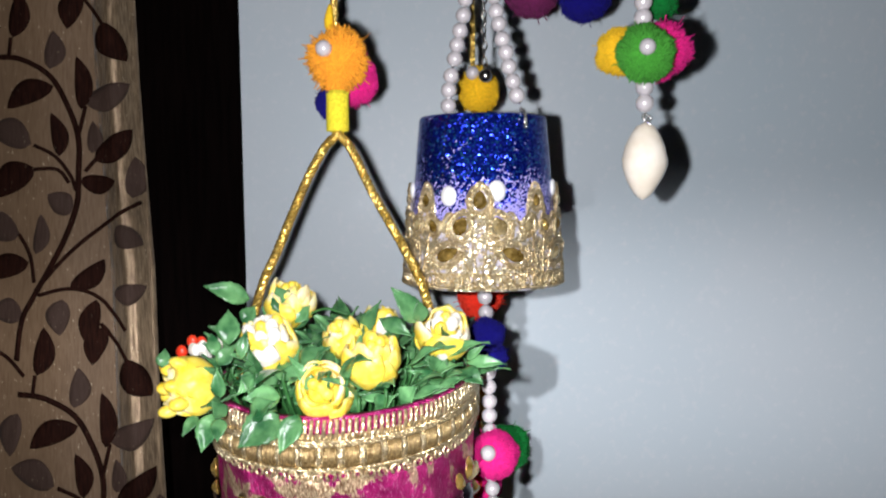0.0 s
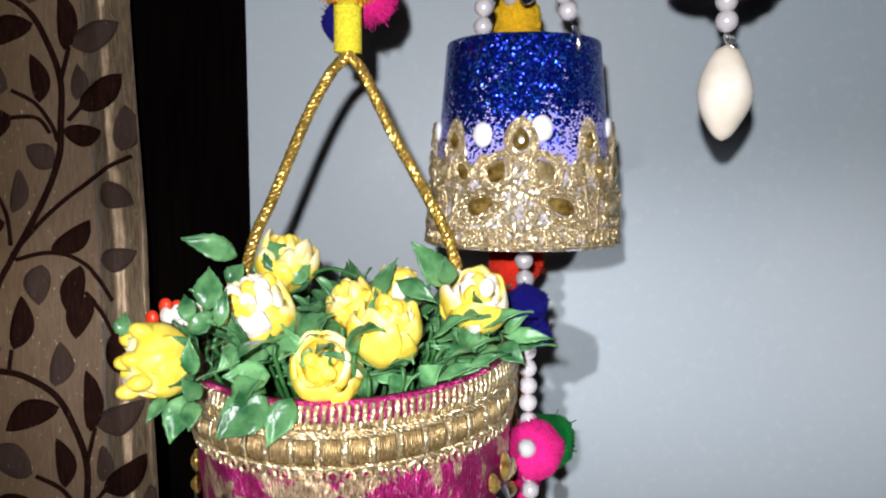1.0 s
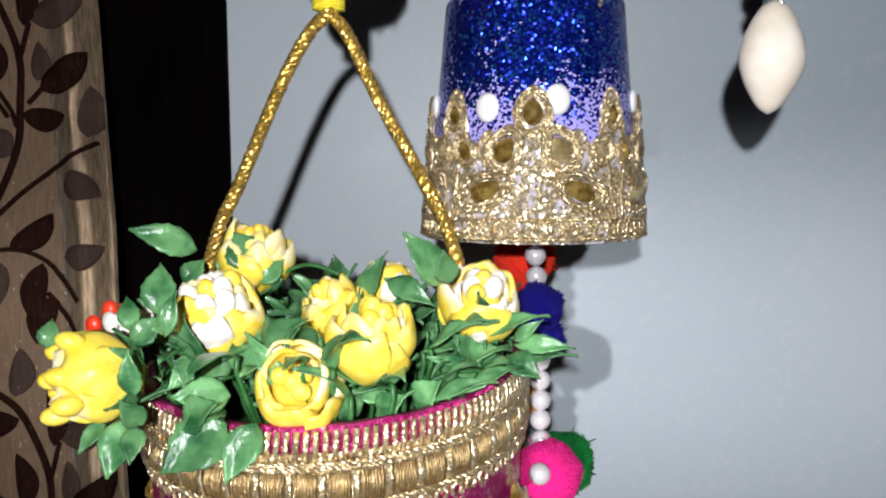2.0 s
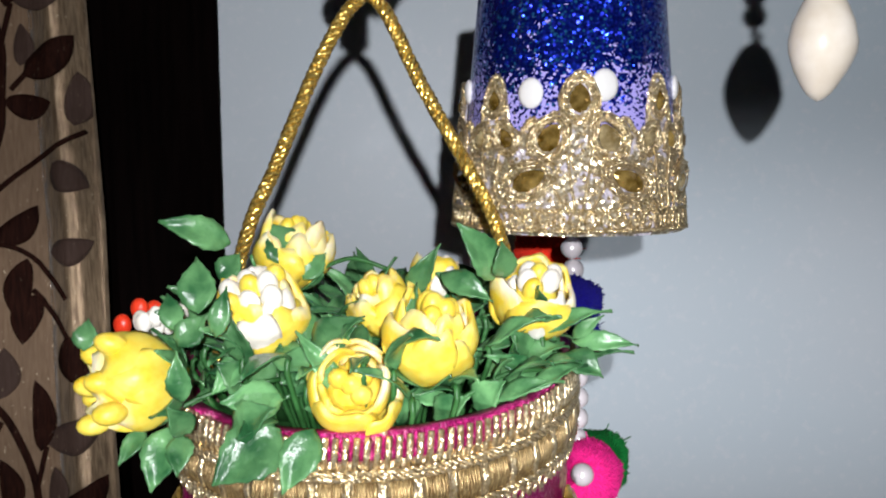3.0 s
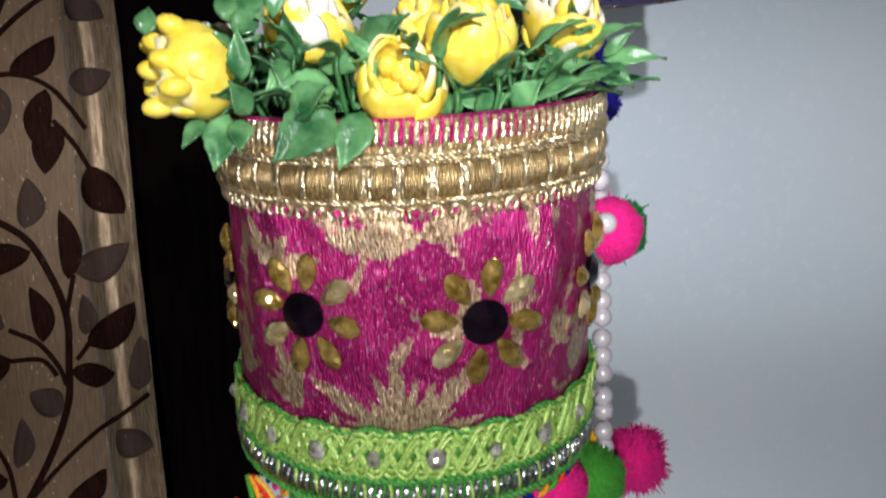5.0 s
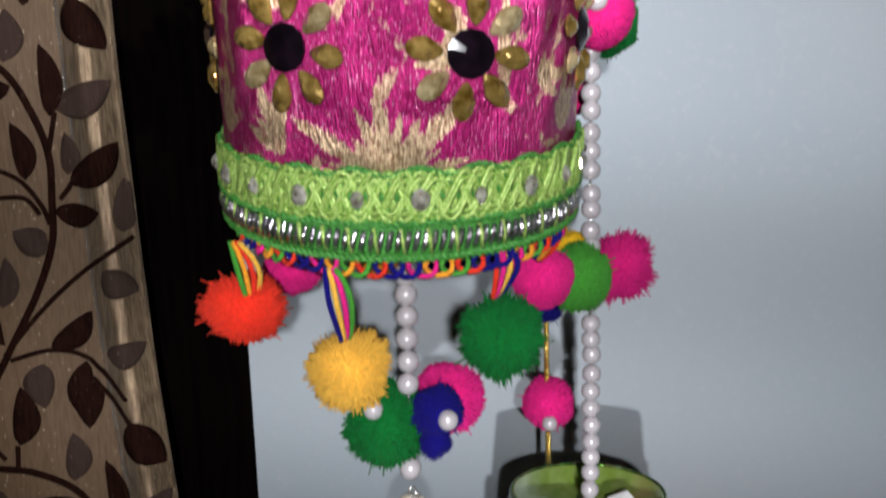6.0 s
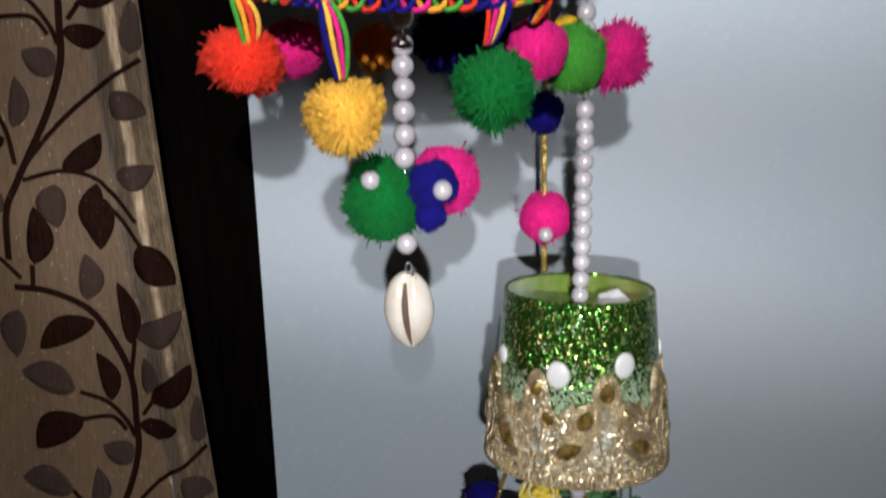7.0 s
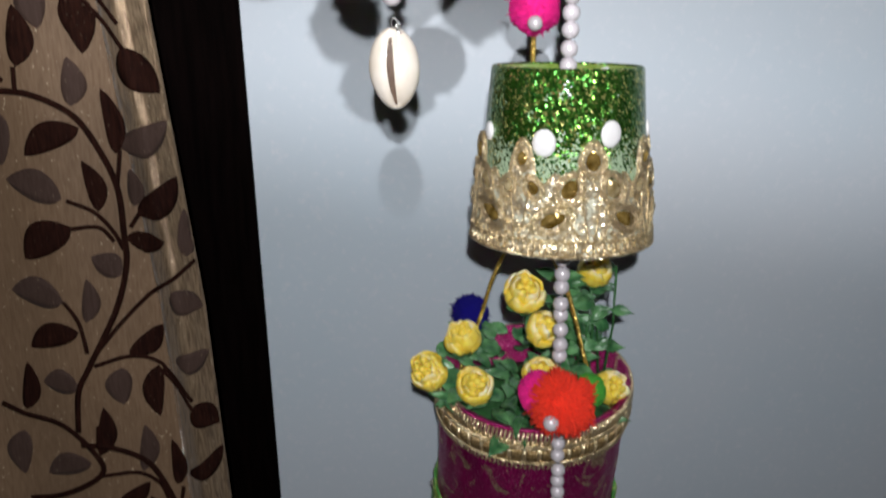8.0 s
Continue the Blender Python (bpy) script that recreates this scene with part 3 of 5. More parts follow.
def fluff(shape, heart, at, r, count, rng, hair=0.30, squash=(1, 1, 1)):
    """A yarn ball: a lumpy core and fine cut yarn ends standing close out of it, some longer than others."""
    at, sq = Vector(at), Vector(squash)
    rough_shape = 0.10 + 0.45 * max(0.0, hair - 0.12)
    core = Shape().ball((0, 0, 0), r * 0.88, 22, 15)
    heart.add([at + Vector([c * s for c, s in zip(p, sq)]) * (1 + rough_shape * noise.noise(Vector(p) / r * 1.7 + at * 300)) for p in core.v], core.f)
    for k in range(count):
        z = 1 - 2 * (k + 0.5) / count
        a = k * 2.399963
        s = math.sqrt(1 - z * z)
        d = Vector((s * math.cos(a), s * math.sin(a), z))
        grow = 1 + rough_shape * noise.noise(d * 1.7 * 0.9 + at * 300)
        clump = noise.noise(d * 7 + at * 500)
        e = (d + Vector((noise.noise(d * 6), noise.noise(d * 6 + Vector((9, 0, 0))), noise.noise(d * 6 + Vector((0, 9, 0))))) * 0.35 + Vector([rng.gauss(0, 0.12) for _ in range(3)])).normalized()
        tip = r * grow * (0.93 + hair * (0.14 + 0.34 * clump + 0.36 * rng.random() ** 2))
        if rng.random() < 0.014 * hair / 0.3:
            tip += r * rng.uniform(0.08, 0.28)
        a0 = at + Vector([c * q for c, q in zip(d, sq)]) * r * 0.80 * grow
        a1 = a0 + Vector([c * q for c, q in zip(e, sq)]) * max(tip - r * 0.80 * grow, r * 0.06)
        side = e.orthogonal().normalized()
        side = Matrix.Rotation(rng.uniform(0, 6.28), 3, e) @ side
        up = e.cross(side)
        w = r * rng.uniform(0.020, 0.034)
        vs = [p + (side * math.cos(q) + up * math.sin(q)) * w * g for p, g in ((a0, 1.1), (a1, 0.7)) for q in (0, 2.09, 4.19)]
        shape.add(vs, [(0, 1, 4, 3), (1, 2, 5, 4), (2, 0, 3, 5), (3, 4, 5)])
    return shape


def pompom(at, r, colour, label, pearl=None, count=2300, hair=0.30, squash=(1, 1, 1), group="yarn pompoms"):
    rng = random.Random(int(abs(at[0] * 7e5 + at[2] * 3e5 + at[1] * 1e5)))
    pom = thing("pompom", at, label, "pompom", group)
    heart = Shape()
    tagged(part("fleece", fluff(Shape(), heart, at, r, count, rng, hair, squash), YARN[colour], pom), kind="stuff")
    part("yarn_core", heart, YARN[colour], pom)
    if pearl:
        d = Vector(pearl).normalized()
        piece("pearl", PEARL_S, pom, Vector(at) + Vector([c * s for c, s in zip(d, squash)]) * r * 0.97, label="small white pearl sewn on the yarn")
    return pom


def cowrie(at, length, width, turn, front, label):
    """An egg-shaped shell; front shows its toothed slit, otherwise its domed back."""
    sh = thing("cowrie_shell", at, label, "shell")
    m = Matrix.Rotation(radians(turn), 3, "Y")
    body = Shape().ball((0, 0, 0), (1, 1, 1), 28, 18)
    vs = []
    for x, y, z in body.v:
        if not front:
            n = math.hypot(x, y)
            want = float(np.interp(z, (-1, -0.92, -0.75, -0.45, -0.05, 0.3, 0.65, 0.88, 1), (0, 0.30, 0.52, 0.82, 1.0, 0.95, 0.68, 0.42, 0)))
            x, y = (x / n * want, y / n * want) if n > 1e-6 else (0, 0)
        fat = 1 - 0.10 * max(0.0, -z) ** 1.5 if front else 1.0
        bump = 1 + (0.10 * math.exp(-((z + 0.15) / 0.25) ** 2) * (1 if x > 0 else 0.4) if not front else 0)
        depth = 0.36 * (0.8 if (y < 0) == front else 1.1)
        slit = 0.20 * math.exp(-((x + 0.14 - 0.16 * z * z + 0.05 * z) / 0.15) ** 2) if front and y < 0 and abs(z) < 0.9 else 0
        vs.append(Vector(at) + m @ Vector((x * fat * bump * width / 2, y * fat * width * depth * 2 * 0.62 + slit * width * 0.5, z * length / 2)))
    part("shell", Shape().add(vs, body.f), SHELL, sh)
    if front:
        s, teeth = Shape(), Shape()

        def slit_line(u, v):
            z = (v - 0.5) * 1.62
            w = 0.03 + 0.12 * math.sin(math.pi * v) ** 0.7 * (0.7 + 0.3 * v)
            return Vector(at) + m @ Vector(((-0.14 + 0.16 * z * z - 0.05 * z + (u - 0.5) * 2 * w) * width / 2, -width * (0.345 - 0.05 * abs(z) ** 2 - 0.008 * (1 - abs(2 * u - 1))) * (1 - 0.26 * abs(z) ** 2.2), z * length / 2))
        part("slit", s.slab(slit_line, 4, 16, 0.0006), SHELL_DARK, sh, "dark toothed opening")
        for i in range(15):
            z = -0.66 + i * 0.094
            w = 0.03 + 0.085 * math.sin(math.pi * (z / 1.62 + 0.5)) ** 0.7
            for g in (-1, 1):
                x = -0.14 + 0.16 * z * z - 0.05 * z + g * (w + 0.012)
                teeth.ball(Vector(at) + m @ Vector((x * width / 2, -width * 0.338 * (1 - 0.30 * abs(z) ** 2.2), z * length / 2)), (width * 0.020, width * 0.018, width * 0.011), 6, 5)
        part("teeth", teeth, SHELL, sh)
    ring = Shape().tube([Vector(at) + Vector((0.0011 * math.cos(a), 0.0008 * math.sin(a) - 0.001, length * 0.5 + 0.0016 + 0.0016 * math.sin(a))) for a in np.linspace(0, 6.28, 14)], 0.0004, 5)
    ring.tube([Vector(at) + Vector((0.0016 + 0.0006 * math.cos(a), -0.0022, length * 0.5 - 0.0022 + 0.0005 * a)) for a in np.linspace(0, 9, 18)], 0.0005, 5)
    part("wire_loop", ring, SILVER, sh, "twisted silver wire loop")
    return sh


# ---------------------------------------------------------------- cups with a lace crown
def teardrop(shape, at, right, up, out, length, width, depth, facets=10, point=0.42):
    """A cut stone: flat table, sloping facets, girdle; pointed at the end that up names."""
    at = Vector(at)
    rings = []
    for k, h in ((1.0, 0.0), (1.0, 0.30), (0.36, 1.0)):
        ring = []
        for j in range(facets):
            a = 2 * math.pi * j / facets
            c, s = math.cos(a), math.sin(a)
            w = s * width / 2 * (1 - point * max(0, c)) * k
            ring.append(at + right * w + up * (c * length / 2 * k) + out * depth * h)
        rings += ring
    n = facets
    fs = [(i * n + j, i * n + (j + 1) % n, (i + 1) * n + (j + 1) % n, (i + 1) * n + j) for i in range(2) for j in range(n)]
    return shape.add(rings, fs + [tuple(2 * n + j for j in range(n))])


def lace_cup(at, h, r_low, r_top, glit, plastic, net, colour, hues, spin, label, discs):
    """A clear plastic cup hung upside down, glittered above, with a crown of gold lace and stones round its mouth."""
    cup = thing("plastic_cup", at, label, "cup", "glitter cups")
    x0, y0, z0 = at

    def wallpoint(a, z, off=0.0):
        r = r_low + (r_top - r_low) * z / h + off
        return Vector((x0 + r * math.sin(a), y0 - r * math.cos(a), z0 + z))

    def axes(a):
        return Vector((math.cos(a), math.sin(a), 0)), Vector((0, 0, 1)), Vector((math.sin(a), -math.cos(a), 0))
    t = 0.0009
    slope = (r_top - r_low) / h
    floor_z = h - 0.011
    prof = [(r_low + slope * z, z) for z in np.linspace(0, h - 0.001, 9)] + [(r_top - 0.0003, h - 0.0003), (r_top - t * 0.5, h), (r_top - t, h - 0.0004)]
    prof += [(r_top - t - slope * 0.01, floor_z), (0.002, floor_z), (0.002, floor_z - 0.001), (r_top - t - slope * 0.012, floor_z - 0.001), (r_low - t, 0.0)]
    part("cup_body", Shape().lathe(prof, 72, at), glit, cup, colour)
    part("base_dish", Shape().lathe([(r_top - t * 1.3, h - 0.0008), (r_top - t * 1.8, floor_z + 0.0004), (0.0022, floor_z + 0.0004), (0.0022, floor_z + 0.0009), (r_top - t * 2.4, floor_z + 0.0009), (r_top - t * 1.9, h - 0.0008)], 60, at), plastic, cup, "bare translucent plastic in the hollow base")
    # the lace sheet, its top edge rising to eight rounded peaks
    peaks = 8
    step = 2 * math.pi / peaks

    def top_edge(a):
        q = ((a - spin) / step + 0.5) % 1.0 - 0.5
        return 0.0275 + 0.0165 * math.sqrt(max(0.0, 1 - (abs(q) / 0.20) ** 2)) + 0.004 * max(0.0, math.cos(q * 4 * math.pi)) * (abs(q) > 0.20)
    sheet = Shape()
    n, rows = 240, 14
    vs, fs = [], []
    for i in range(n):
        a = 2 * math.pi * i / n
        e = top_edge(a)
        for j in range(rows + 1):
            z = -0.0008 + (e + 0.0008) * j / rows
            vs.append(wallpoint(a, z, 0.0011 if 0 < j < rows else 0.0003))
    for i in range(n):
        for j in range(rows):
            a, b = i * (rows + 1) + j, ((i + 1) % n) * (rows + 1) + j
            fs.append((a, b, b + 1, a + 1))
    lace = part("lace_net", sheet.add(vs, fs), net, cup, "gold thread lace band")
    edge = Shape()
    twisted(edge, [wallpoint(2 * math.pi * i / 720, top_edge(2 * math.pi * i / 720), 0.0013) for i in range(721)], 0.0008, 2, 0.0022, 4)
    for z in (0.0006, 0.0062):
        twisted(edge, [wallpoint(2 * math.pi * i / 360, z, 0.0015) for i in range(361)], 0.0008, 2, 0.0024, 4)
    part("lace_cord", edge, GOLD, lace)
    loop = Shape().tube([Vector((0, 0, 0)) + (wallpoint(0.040 * math.cos(q), 0.0034 + 0.0022 * math.sin(q), 0.0016) - Vector(at)) for q in np.linspace(0, 6.283, 11)], 0.0005, 4).mesh("picot_loop", GOLD)
    for i in range(52):
        piece("picot_loop", loop, lace, at, Matrix.Rotation(2 * math.pi * i / 52, 3, "Z"))
    # stones, each ringed with gold thread: one in the peak, two leaning below it, two lying near the mouth
    rings, net_threads = Shape(), Shape()
    layout = ((0.0, 0.0368, 0.0080, 0.0062, 0), (-0.24, 0.0262, 0.0084, 0.0064, 28), (0.24, 0.0262, 0.0084, 0.0064, -28),
              (-0.40, 0.0145, 0.0104, 0.0060, 66), (0.40, 0.0145, 0.0104, 0.0060, -66))
    for p in range(peaks):
        for k, (da, z, ln, wd, lean) in enumerate(layout):
            if k > 2 and p % 2:
                continue
            small = 0.70 if p % 2 else 1.0
            a = spin + p * step + da * (0.62 if p % 2 else 1.0)
            rt, up, out = axes(a)
            up2 = Matrix.Rotation(radians(-lean), 3, out) @ up
            rt2 = Matrix.Rotation(radians(-lean), 3, out) @ rt
            c = wallpoint(a, z, 0.0014)
            part("stone", teardrop(Shape(), c, rt2, up2, out, ln * small, wd * small, 0.0016), hues[(p + k) % len(hues)], lace, smooth=False)
            for grow in (1.22, 1.50, 1.78):
                twisted(rings, [c + rt2 * math.sin(q) * wd * small * 0.5 * grow * (1 - 0.30 * max(0, math.cos(q))) + up2 * math.cos(q) * ln * small * 0.5 * grow + out * 0.0002 for q in np.linspace(0, 2 * math.pi, 25)], 0.0007, 2, 0.002, 4)
        # fans of thread from the mouth up to the peak
        for g in np.linspace(-0.3, 0.3, 4):
            a0, a1 = spin + p * step + g * 0.25, spin + p * step + g * 1.1
            net_threads.tube([wallpoint(a0 + (a1 - a0) * s, 0.005 + 0.019 * s * (1.1 - abs(g)), 0.0017 + 0.0003 * math.sin(9 * s)) for s in np.linspace(0, 1, 7)], 0.00045, 4)
    part("stone_border", rings, GOLD, lace)
    part("fan_thread", net_threads, GOLD, lace)
    beads = Shape()
    rng = random.Random(5)
    for i in range(2200):
        a = rng.uniform(0, 2 * math.pi)
        z = rng.uniform(0.001, top_edge(a) - 0.001)
        beads.ball(wallpoint(a, z, 0.0013), rng.uniform(0.00035, 0.00062), 5, 4)
    tagged(part("seed_bead", beads, GOLD, lace), kind="stuff")
    for a, z, s in discs:
        rt, up, out = axes(a)
        d = Shape()
        turn = Matrix((rt, up, out)).transposed()
        d.ball(wallpoint(a, z, 0.0004), (0.0036 * s, 0.0042 * s, 0.0014), 14, 8, turn)
        part("half_pearl", d, HALF_PEARL, cup, "flat white half pearl glued on")
    return cup


BLUE_AT, GREEN_AT = (0.0178, 0.378, 1.4590), (0.0300, 0.378, 1.1372)
lace_cup(BLUE_AT, 0.0730, 0.0345, 0.0282, BLUE_GLITTER, BLUE_PLASTIC, LACE_BLUE, "clear plastic under deep blue glitter", (AMBER, AMBER, PALE_STONE), -0.09,
         "upturned plastic cup in deep blue glitter with gold lace", [(-0.52, 0.0385, 1.05), (0.13, 0.0405, 1.1), (1.3, 0.042, 0.9), (-1.5, 0.041, 0.9)])
green_cup = lace_cup(GREEN_AT, 0.0700, 0.0362, 0.0303, GREEN_GLITTER, GREEN_PLASTIC, LACE_GREEN, "clear plastic under green glitter", (AMBER, AMBER, PALE_STONE), 0.13,
         "upturned plastic cup in green glitter with gold lace", [(-0.42, 0.0428, 1.3), (0.36, 0.0462, 1.25), (1.5, 0.045, 0.9), (-1.3, 0.045, 0.9)])
green_cup.rotation_euler.x = radians(-8)
chip = thing("foam_chip", (0.0415, 0.381, 1.1992), "white foam chip lying in the green cup's hollow base", "foam chip")
part("chip", Shape().add([(x - 0.0005, y + 0.009, z - 0.0014) for x, y, z in (
    (0.034, 0.366, 1.1992), (0.052, 0.368, 1.1992), (0.050, 0.380, 1.1992), (0.036, 0.378, 1.1992), (0.036, 0.367, 1.2035), (0.050, 0.369, 1.2045), (0.046, 0.377, 1.2075), (0.038, 0.376, 1.2055))],
    [(3, 2, 1, 0), (4, 5, 6, 7), (0, 1, 5, 4), (1, 2, 6, 5), (2, 3, 7, 6), (3, 0, 4, 7)]), WHITE_CHIP, chip, smooth=False)

# ---------------------------------------------------------------- baskets of artificial flowers
BASKET_R = 0.0518


class Drum:
    """The basket's skin: angle round it (0 faces the room), height along it."""

    def __init__(self, mid, r, high, slant, back):
        self.mid, self.r, self.high, self.slant, self.back = mid, r, high, slant, back

    def __call__(self, a, h, off=0.0):
        r = self.r + off
        x = r * math.sin(a)
        y = -r * math.cos(a)
        rise = h / self.high
        z = self.mid[2] + h - self.high / 2 + self.slant * x * rise + self.back * y
        return Vector((self.mid[0] + x, self.mid[1] + y - (h - self.high / 2) * 0.13, z))


def loop_row(shape, drum, n, h0, h1, r, off, lean=0.0):
    for i in range(n):
        a = 2 * math.pi * i / n
        shape.tube([drum(a, h0, off), drum(a + lean * 0.5, (h0 + h1) / 2, off + r * 0.9), drum(a + lean, h1, off)], r, 5)


def flower_basket(name, drum, label, fine):
    b = thing(name, drum.mid, label, "flower basket", "flower baskets")
    hi = drum.high
    n = 420 if fine else 120
    skin, vs, gilt = Shape(), [], []
    # petals of the woven sprays: foot (angle, height), direction, length, relative width
    fronds = []
    for turn in range(3):
        s = turn * 2 * math.pi / 3
        for a0, h0, size, tilt, arms, reach, wide in (
                (-0.06, 0.021, 0.030, 0.0, 10, 2.7, 0.235), (0.02, 0.073, 0.015, 1.35, 3, 0.9, 0.6), (0.02, 0.072, 0.024, -1.45, 4, 0.7, 0.45),
                (0.50, 0.040, 0.036, 0.12, 2, 0.25, 0.22), (0.30, 0.050, 0.016, -1.1, 4, 1.2, 0.5), (0.72, 0.042, 0.016, 1.2, 4, 1.6, 0.5),
                (-0.80, 0.062, 0.020, 0.4, 4, 1.8, 0.40), (-0.62, 0.026, 0.024, -0.6, 4, 1.1, 0.38), (0.95, 0.028, 0.022, 0.3, 4, 1.4, 0.4)):
            for q in range(arms if fine else 0):
                t = tilt + (q / max(1, arms - 1) - 0.5) * reach
                fronds.append((a0 + s, h0, t, size * (0.75 + 0.25 * math.sin(q * 2.1 + a0 * 5)) * (1.0 if q % 2 else 0.82), wide))
    levels = [0, 0.004] + list(np.linspace(0.01, hi - 0.002, 110 if fine else 24)) + [hi]
    angle = 2 * math.pi * np.arange(n) / n
    for h in levels:
        m = np.full(n, -0.6)
        for a0, h0, t, ln, wide in fronds:
            dx = ((angle - a0 + math.pi) % (2 * math.pi) - math.pi) * drum.r
            v = (dx * math.sin(t) + (h - h0) * math.cos(t)) / ln
            c = np.abs(dx * math.cos(t) - (h - h0) * math.sin(t))
            half = wide * ln * 0.5 * np.sin(np.pi * (0.05 + 0.95 * np.clip(v, 0, 1))) ** 0.7 + 1e-6
            m = np.maximum(m, np.where((v > 0) & (v < 1), 1 - c / half, -0.6))
        gilt += list(m)
        for a in angle:
            vs.append(drum(a, h, 0.0006 * noise.noise(Vector((math.sin(a) * 4, math.cos(a) * 4, h * 90))) + 0.0005 * math.sin(a * 23 + 3 * math.sin(h * 80)) * (h / hi)))
    for h in (hi, 0.006):
        for a in angle:
            vs.append(drum(a, h, -0.0022))
    gilt += [-0.6] * (2 * n)
    k = len(levels)
    fs = [(j * n + i, j * n + (i + 1) % n, (j + 1) * n + (i + 1) % n, (j + 1) * n + i) for j in range(k + 1) for i in range(n)]
    fs.append(tuple((k + 1) * n + i for i in range(n)))
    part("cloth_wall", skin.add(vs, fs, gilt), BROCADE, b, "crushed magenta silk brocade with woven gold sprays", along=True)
    n = 96
    part("bottom_board", Shape().add([drum(2 * math.pi * i / n, 0.001, -0.0004) for i in range(n)] + [drum(2 * math.pi * i / n, 0.004, -0.0028) for i in range(n)],
                                     [(i, (i + 1) % n, n + (i + 1) % n, n + i) for i in range(n)] + [tuple(range(n))[::-1], tuple(range(n, 2 * n))]), CARD, b)
    # gold lace round the rim, row by row
    fringe = Shape()
    loop_row(fringe, drum, 150, hi - 0.0080, hi - 0.0005, 0.00075, 0.0012, 0.012)
    under = Shape().slab(lambda u, v: drum(2 * math.pi * u, hi - 0.0205 + v * 0.0145, 0.0007), 96, 4, 0.0006)
    lace = part("lace_band", under, GOLD, b, "gold lace band round the rim")
    part("loop_fringe", fringe, GOLD, lace, "upright loops of gold thread")
    cord = Shape()
    for h in (0.0082, 0.0094, 0.0186):
        twisted(cord, [drum(2 * math.pi * i / 420, hi - h, 0.0019) for i in range(421)], 0.00095, 2, 0.0034, 5)
    part("lace_cord", cord, GOLD, lace)
    rib = Shape()
    for i in range(44):
        block = Shape()
        a = 2 * math.pi * i / 44
        block.slab(lambda u, v: drum(a + (u - 0.5) * 0.095, hi - 0.0178 + v * 0.0072, 0.0014 + 0.0009 * math.sin(math.pi * u) * math.sin(math.pi * v)), 4, 3, 0.0006)
        for g in range(7):
            q = a + (g - 3) * 0.0132
            block.tube([drum(q, hi - 0.0179, 0.0015), drum(q, hi - 0.0142, 0.0027), drum(q, hi - 0.0105, 0.0015)], 0.00034, 5)
        part("woven_block", block, surface_block, lace)
        for g in (0.066, 0.076):
            rib.tube([drum(a + g, hi - 0.0182, 0.0016), drum(a + g, hi - 0.0140, 0.0024), drum(a + g, hi - 0.0100, 0.0016)], 0.0006, 5)
    part("lace_rib", rib, GOLD, lace)
    picot = Shape()
    for i in range(72):
        a = 2 * math.pi * i / 72
        picot.tube([drum(a + 0.030 * math.sin(q), hi - 0.0215 - 0.0016 * math.cos(q), 0.0012) for q in np.linspace(0.4, 5.9, 9)], 0.0006, 5)
    part("picot_edge", picot, GOLD, lace)
    # lime braid round the foot
    braid = Shape()
    for sign, shift in ((1, 0), (-1, 0), (1, 0.5), (-1, 0.5)):
        for lift in (-0.0009, 0.0009):
            braid.tube([drum(2 * math.pi * i / 360, 0.0172 + lift + sign * 0.0052 * math.sin(2 * math.pi * (22 * i / 360 + shift * 0.5)), 0.0017 + 0.0006 * math.cos(2 * math.pi * (22 * i / 360) + sign)) for i in range(361)], 0.00085, 4)
    ground = part("braid_ground", Shape().slab(lambda u, v: drum(2 * math.pi * u, 0.0005 + v * 0.0225, 0.0006), 96, 6, 0.0006), EMERALD, b, "green braid round the foot")
    part("lattice_braid", braid, LIME, ground, "lime lattice braid")
    cordg = Shape()
    twisted(cordg, [drum(2 * math.pi * i / 420, 0.0104, 0.0020) for i in range(421)], 0.0012, 2, 0.0036, 5)
    twisted(cordg, [drum(2 * math.pi * i / 420, 0.0234 + 0.0009 * math.sin(i * 0.33), 0.0014) for i in range(421)], 0.0009, 2, 0.0036, 5)
    twisted(cordg, [drum(2 * math.pi * i / 420, 0.0012, 0.0014) for i in range(421)], 0.0013, 2, 0.0036, 5)
    part("braid_cord", cordg, EMERALD, ground)
    slv = Shape()
    loop_row(slv, drum, 150, 0.0032, 0.0086, 0.00085, 0.0018, 0.02)
    part("silver_rib", slv, SILVER, ground, "silver ribbed cord")
    slg = Shape()
    loop_row(slg, drum, 50, 0.0026, 0.0092, 0.0006, 0.0020, -0.02)
    part("green_rib", slg, LIME, ground)
    for i in range(22):
        a = 2 * math.pi * (i + 0.25) / 22
        rt, out = Vector((math.cos(a), math.sin(a), 0)), Vector((math.sin(a), -math.cos(a), 0))
        part("rhinestone", teardrop(Shape(), drum(a, 0.0168, 0.0028), rt, Vector((0, 0, 1)), out, (0.0058, 0.0046)[i % 2], (0.0050, 0.0036)[i % 2], 0.0016, 9, 0.1), CRYSTAL, ground, smooth=False)
    for a0, h0 in ((-0.555, 0.0525), (0.31, 0.0505), (1.18, 0.0525), (-1.4, 0.052), (2.2, 0.052), (-2.4, 0.052)) if fine else ():
        out = Vector((math.sin(a0), -math.cos(a0), 0))
        rt, up = Vector((math.cos(a0), math.sin(a0), 0)), Vector((0, -0.13, 1)).normalized()
        part("centre_stone", teardrop(Shape(), drum(a0, h0, 0.0008), rt, up, out, 0.0118, 0.0122, 0.0022, 14, 0.0), ONYX, b, "round black cut stone", smooth=False)
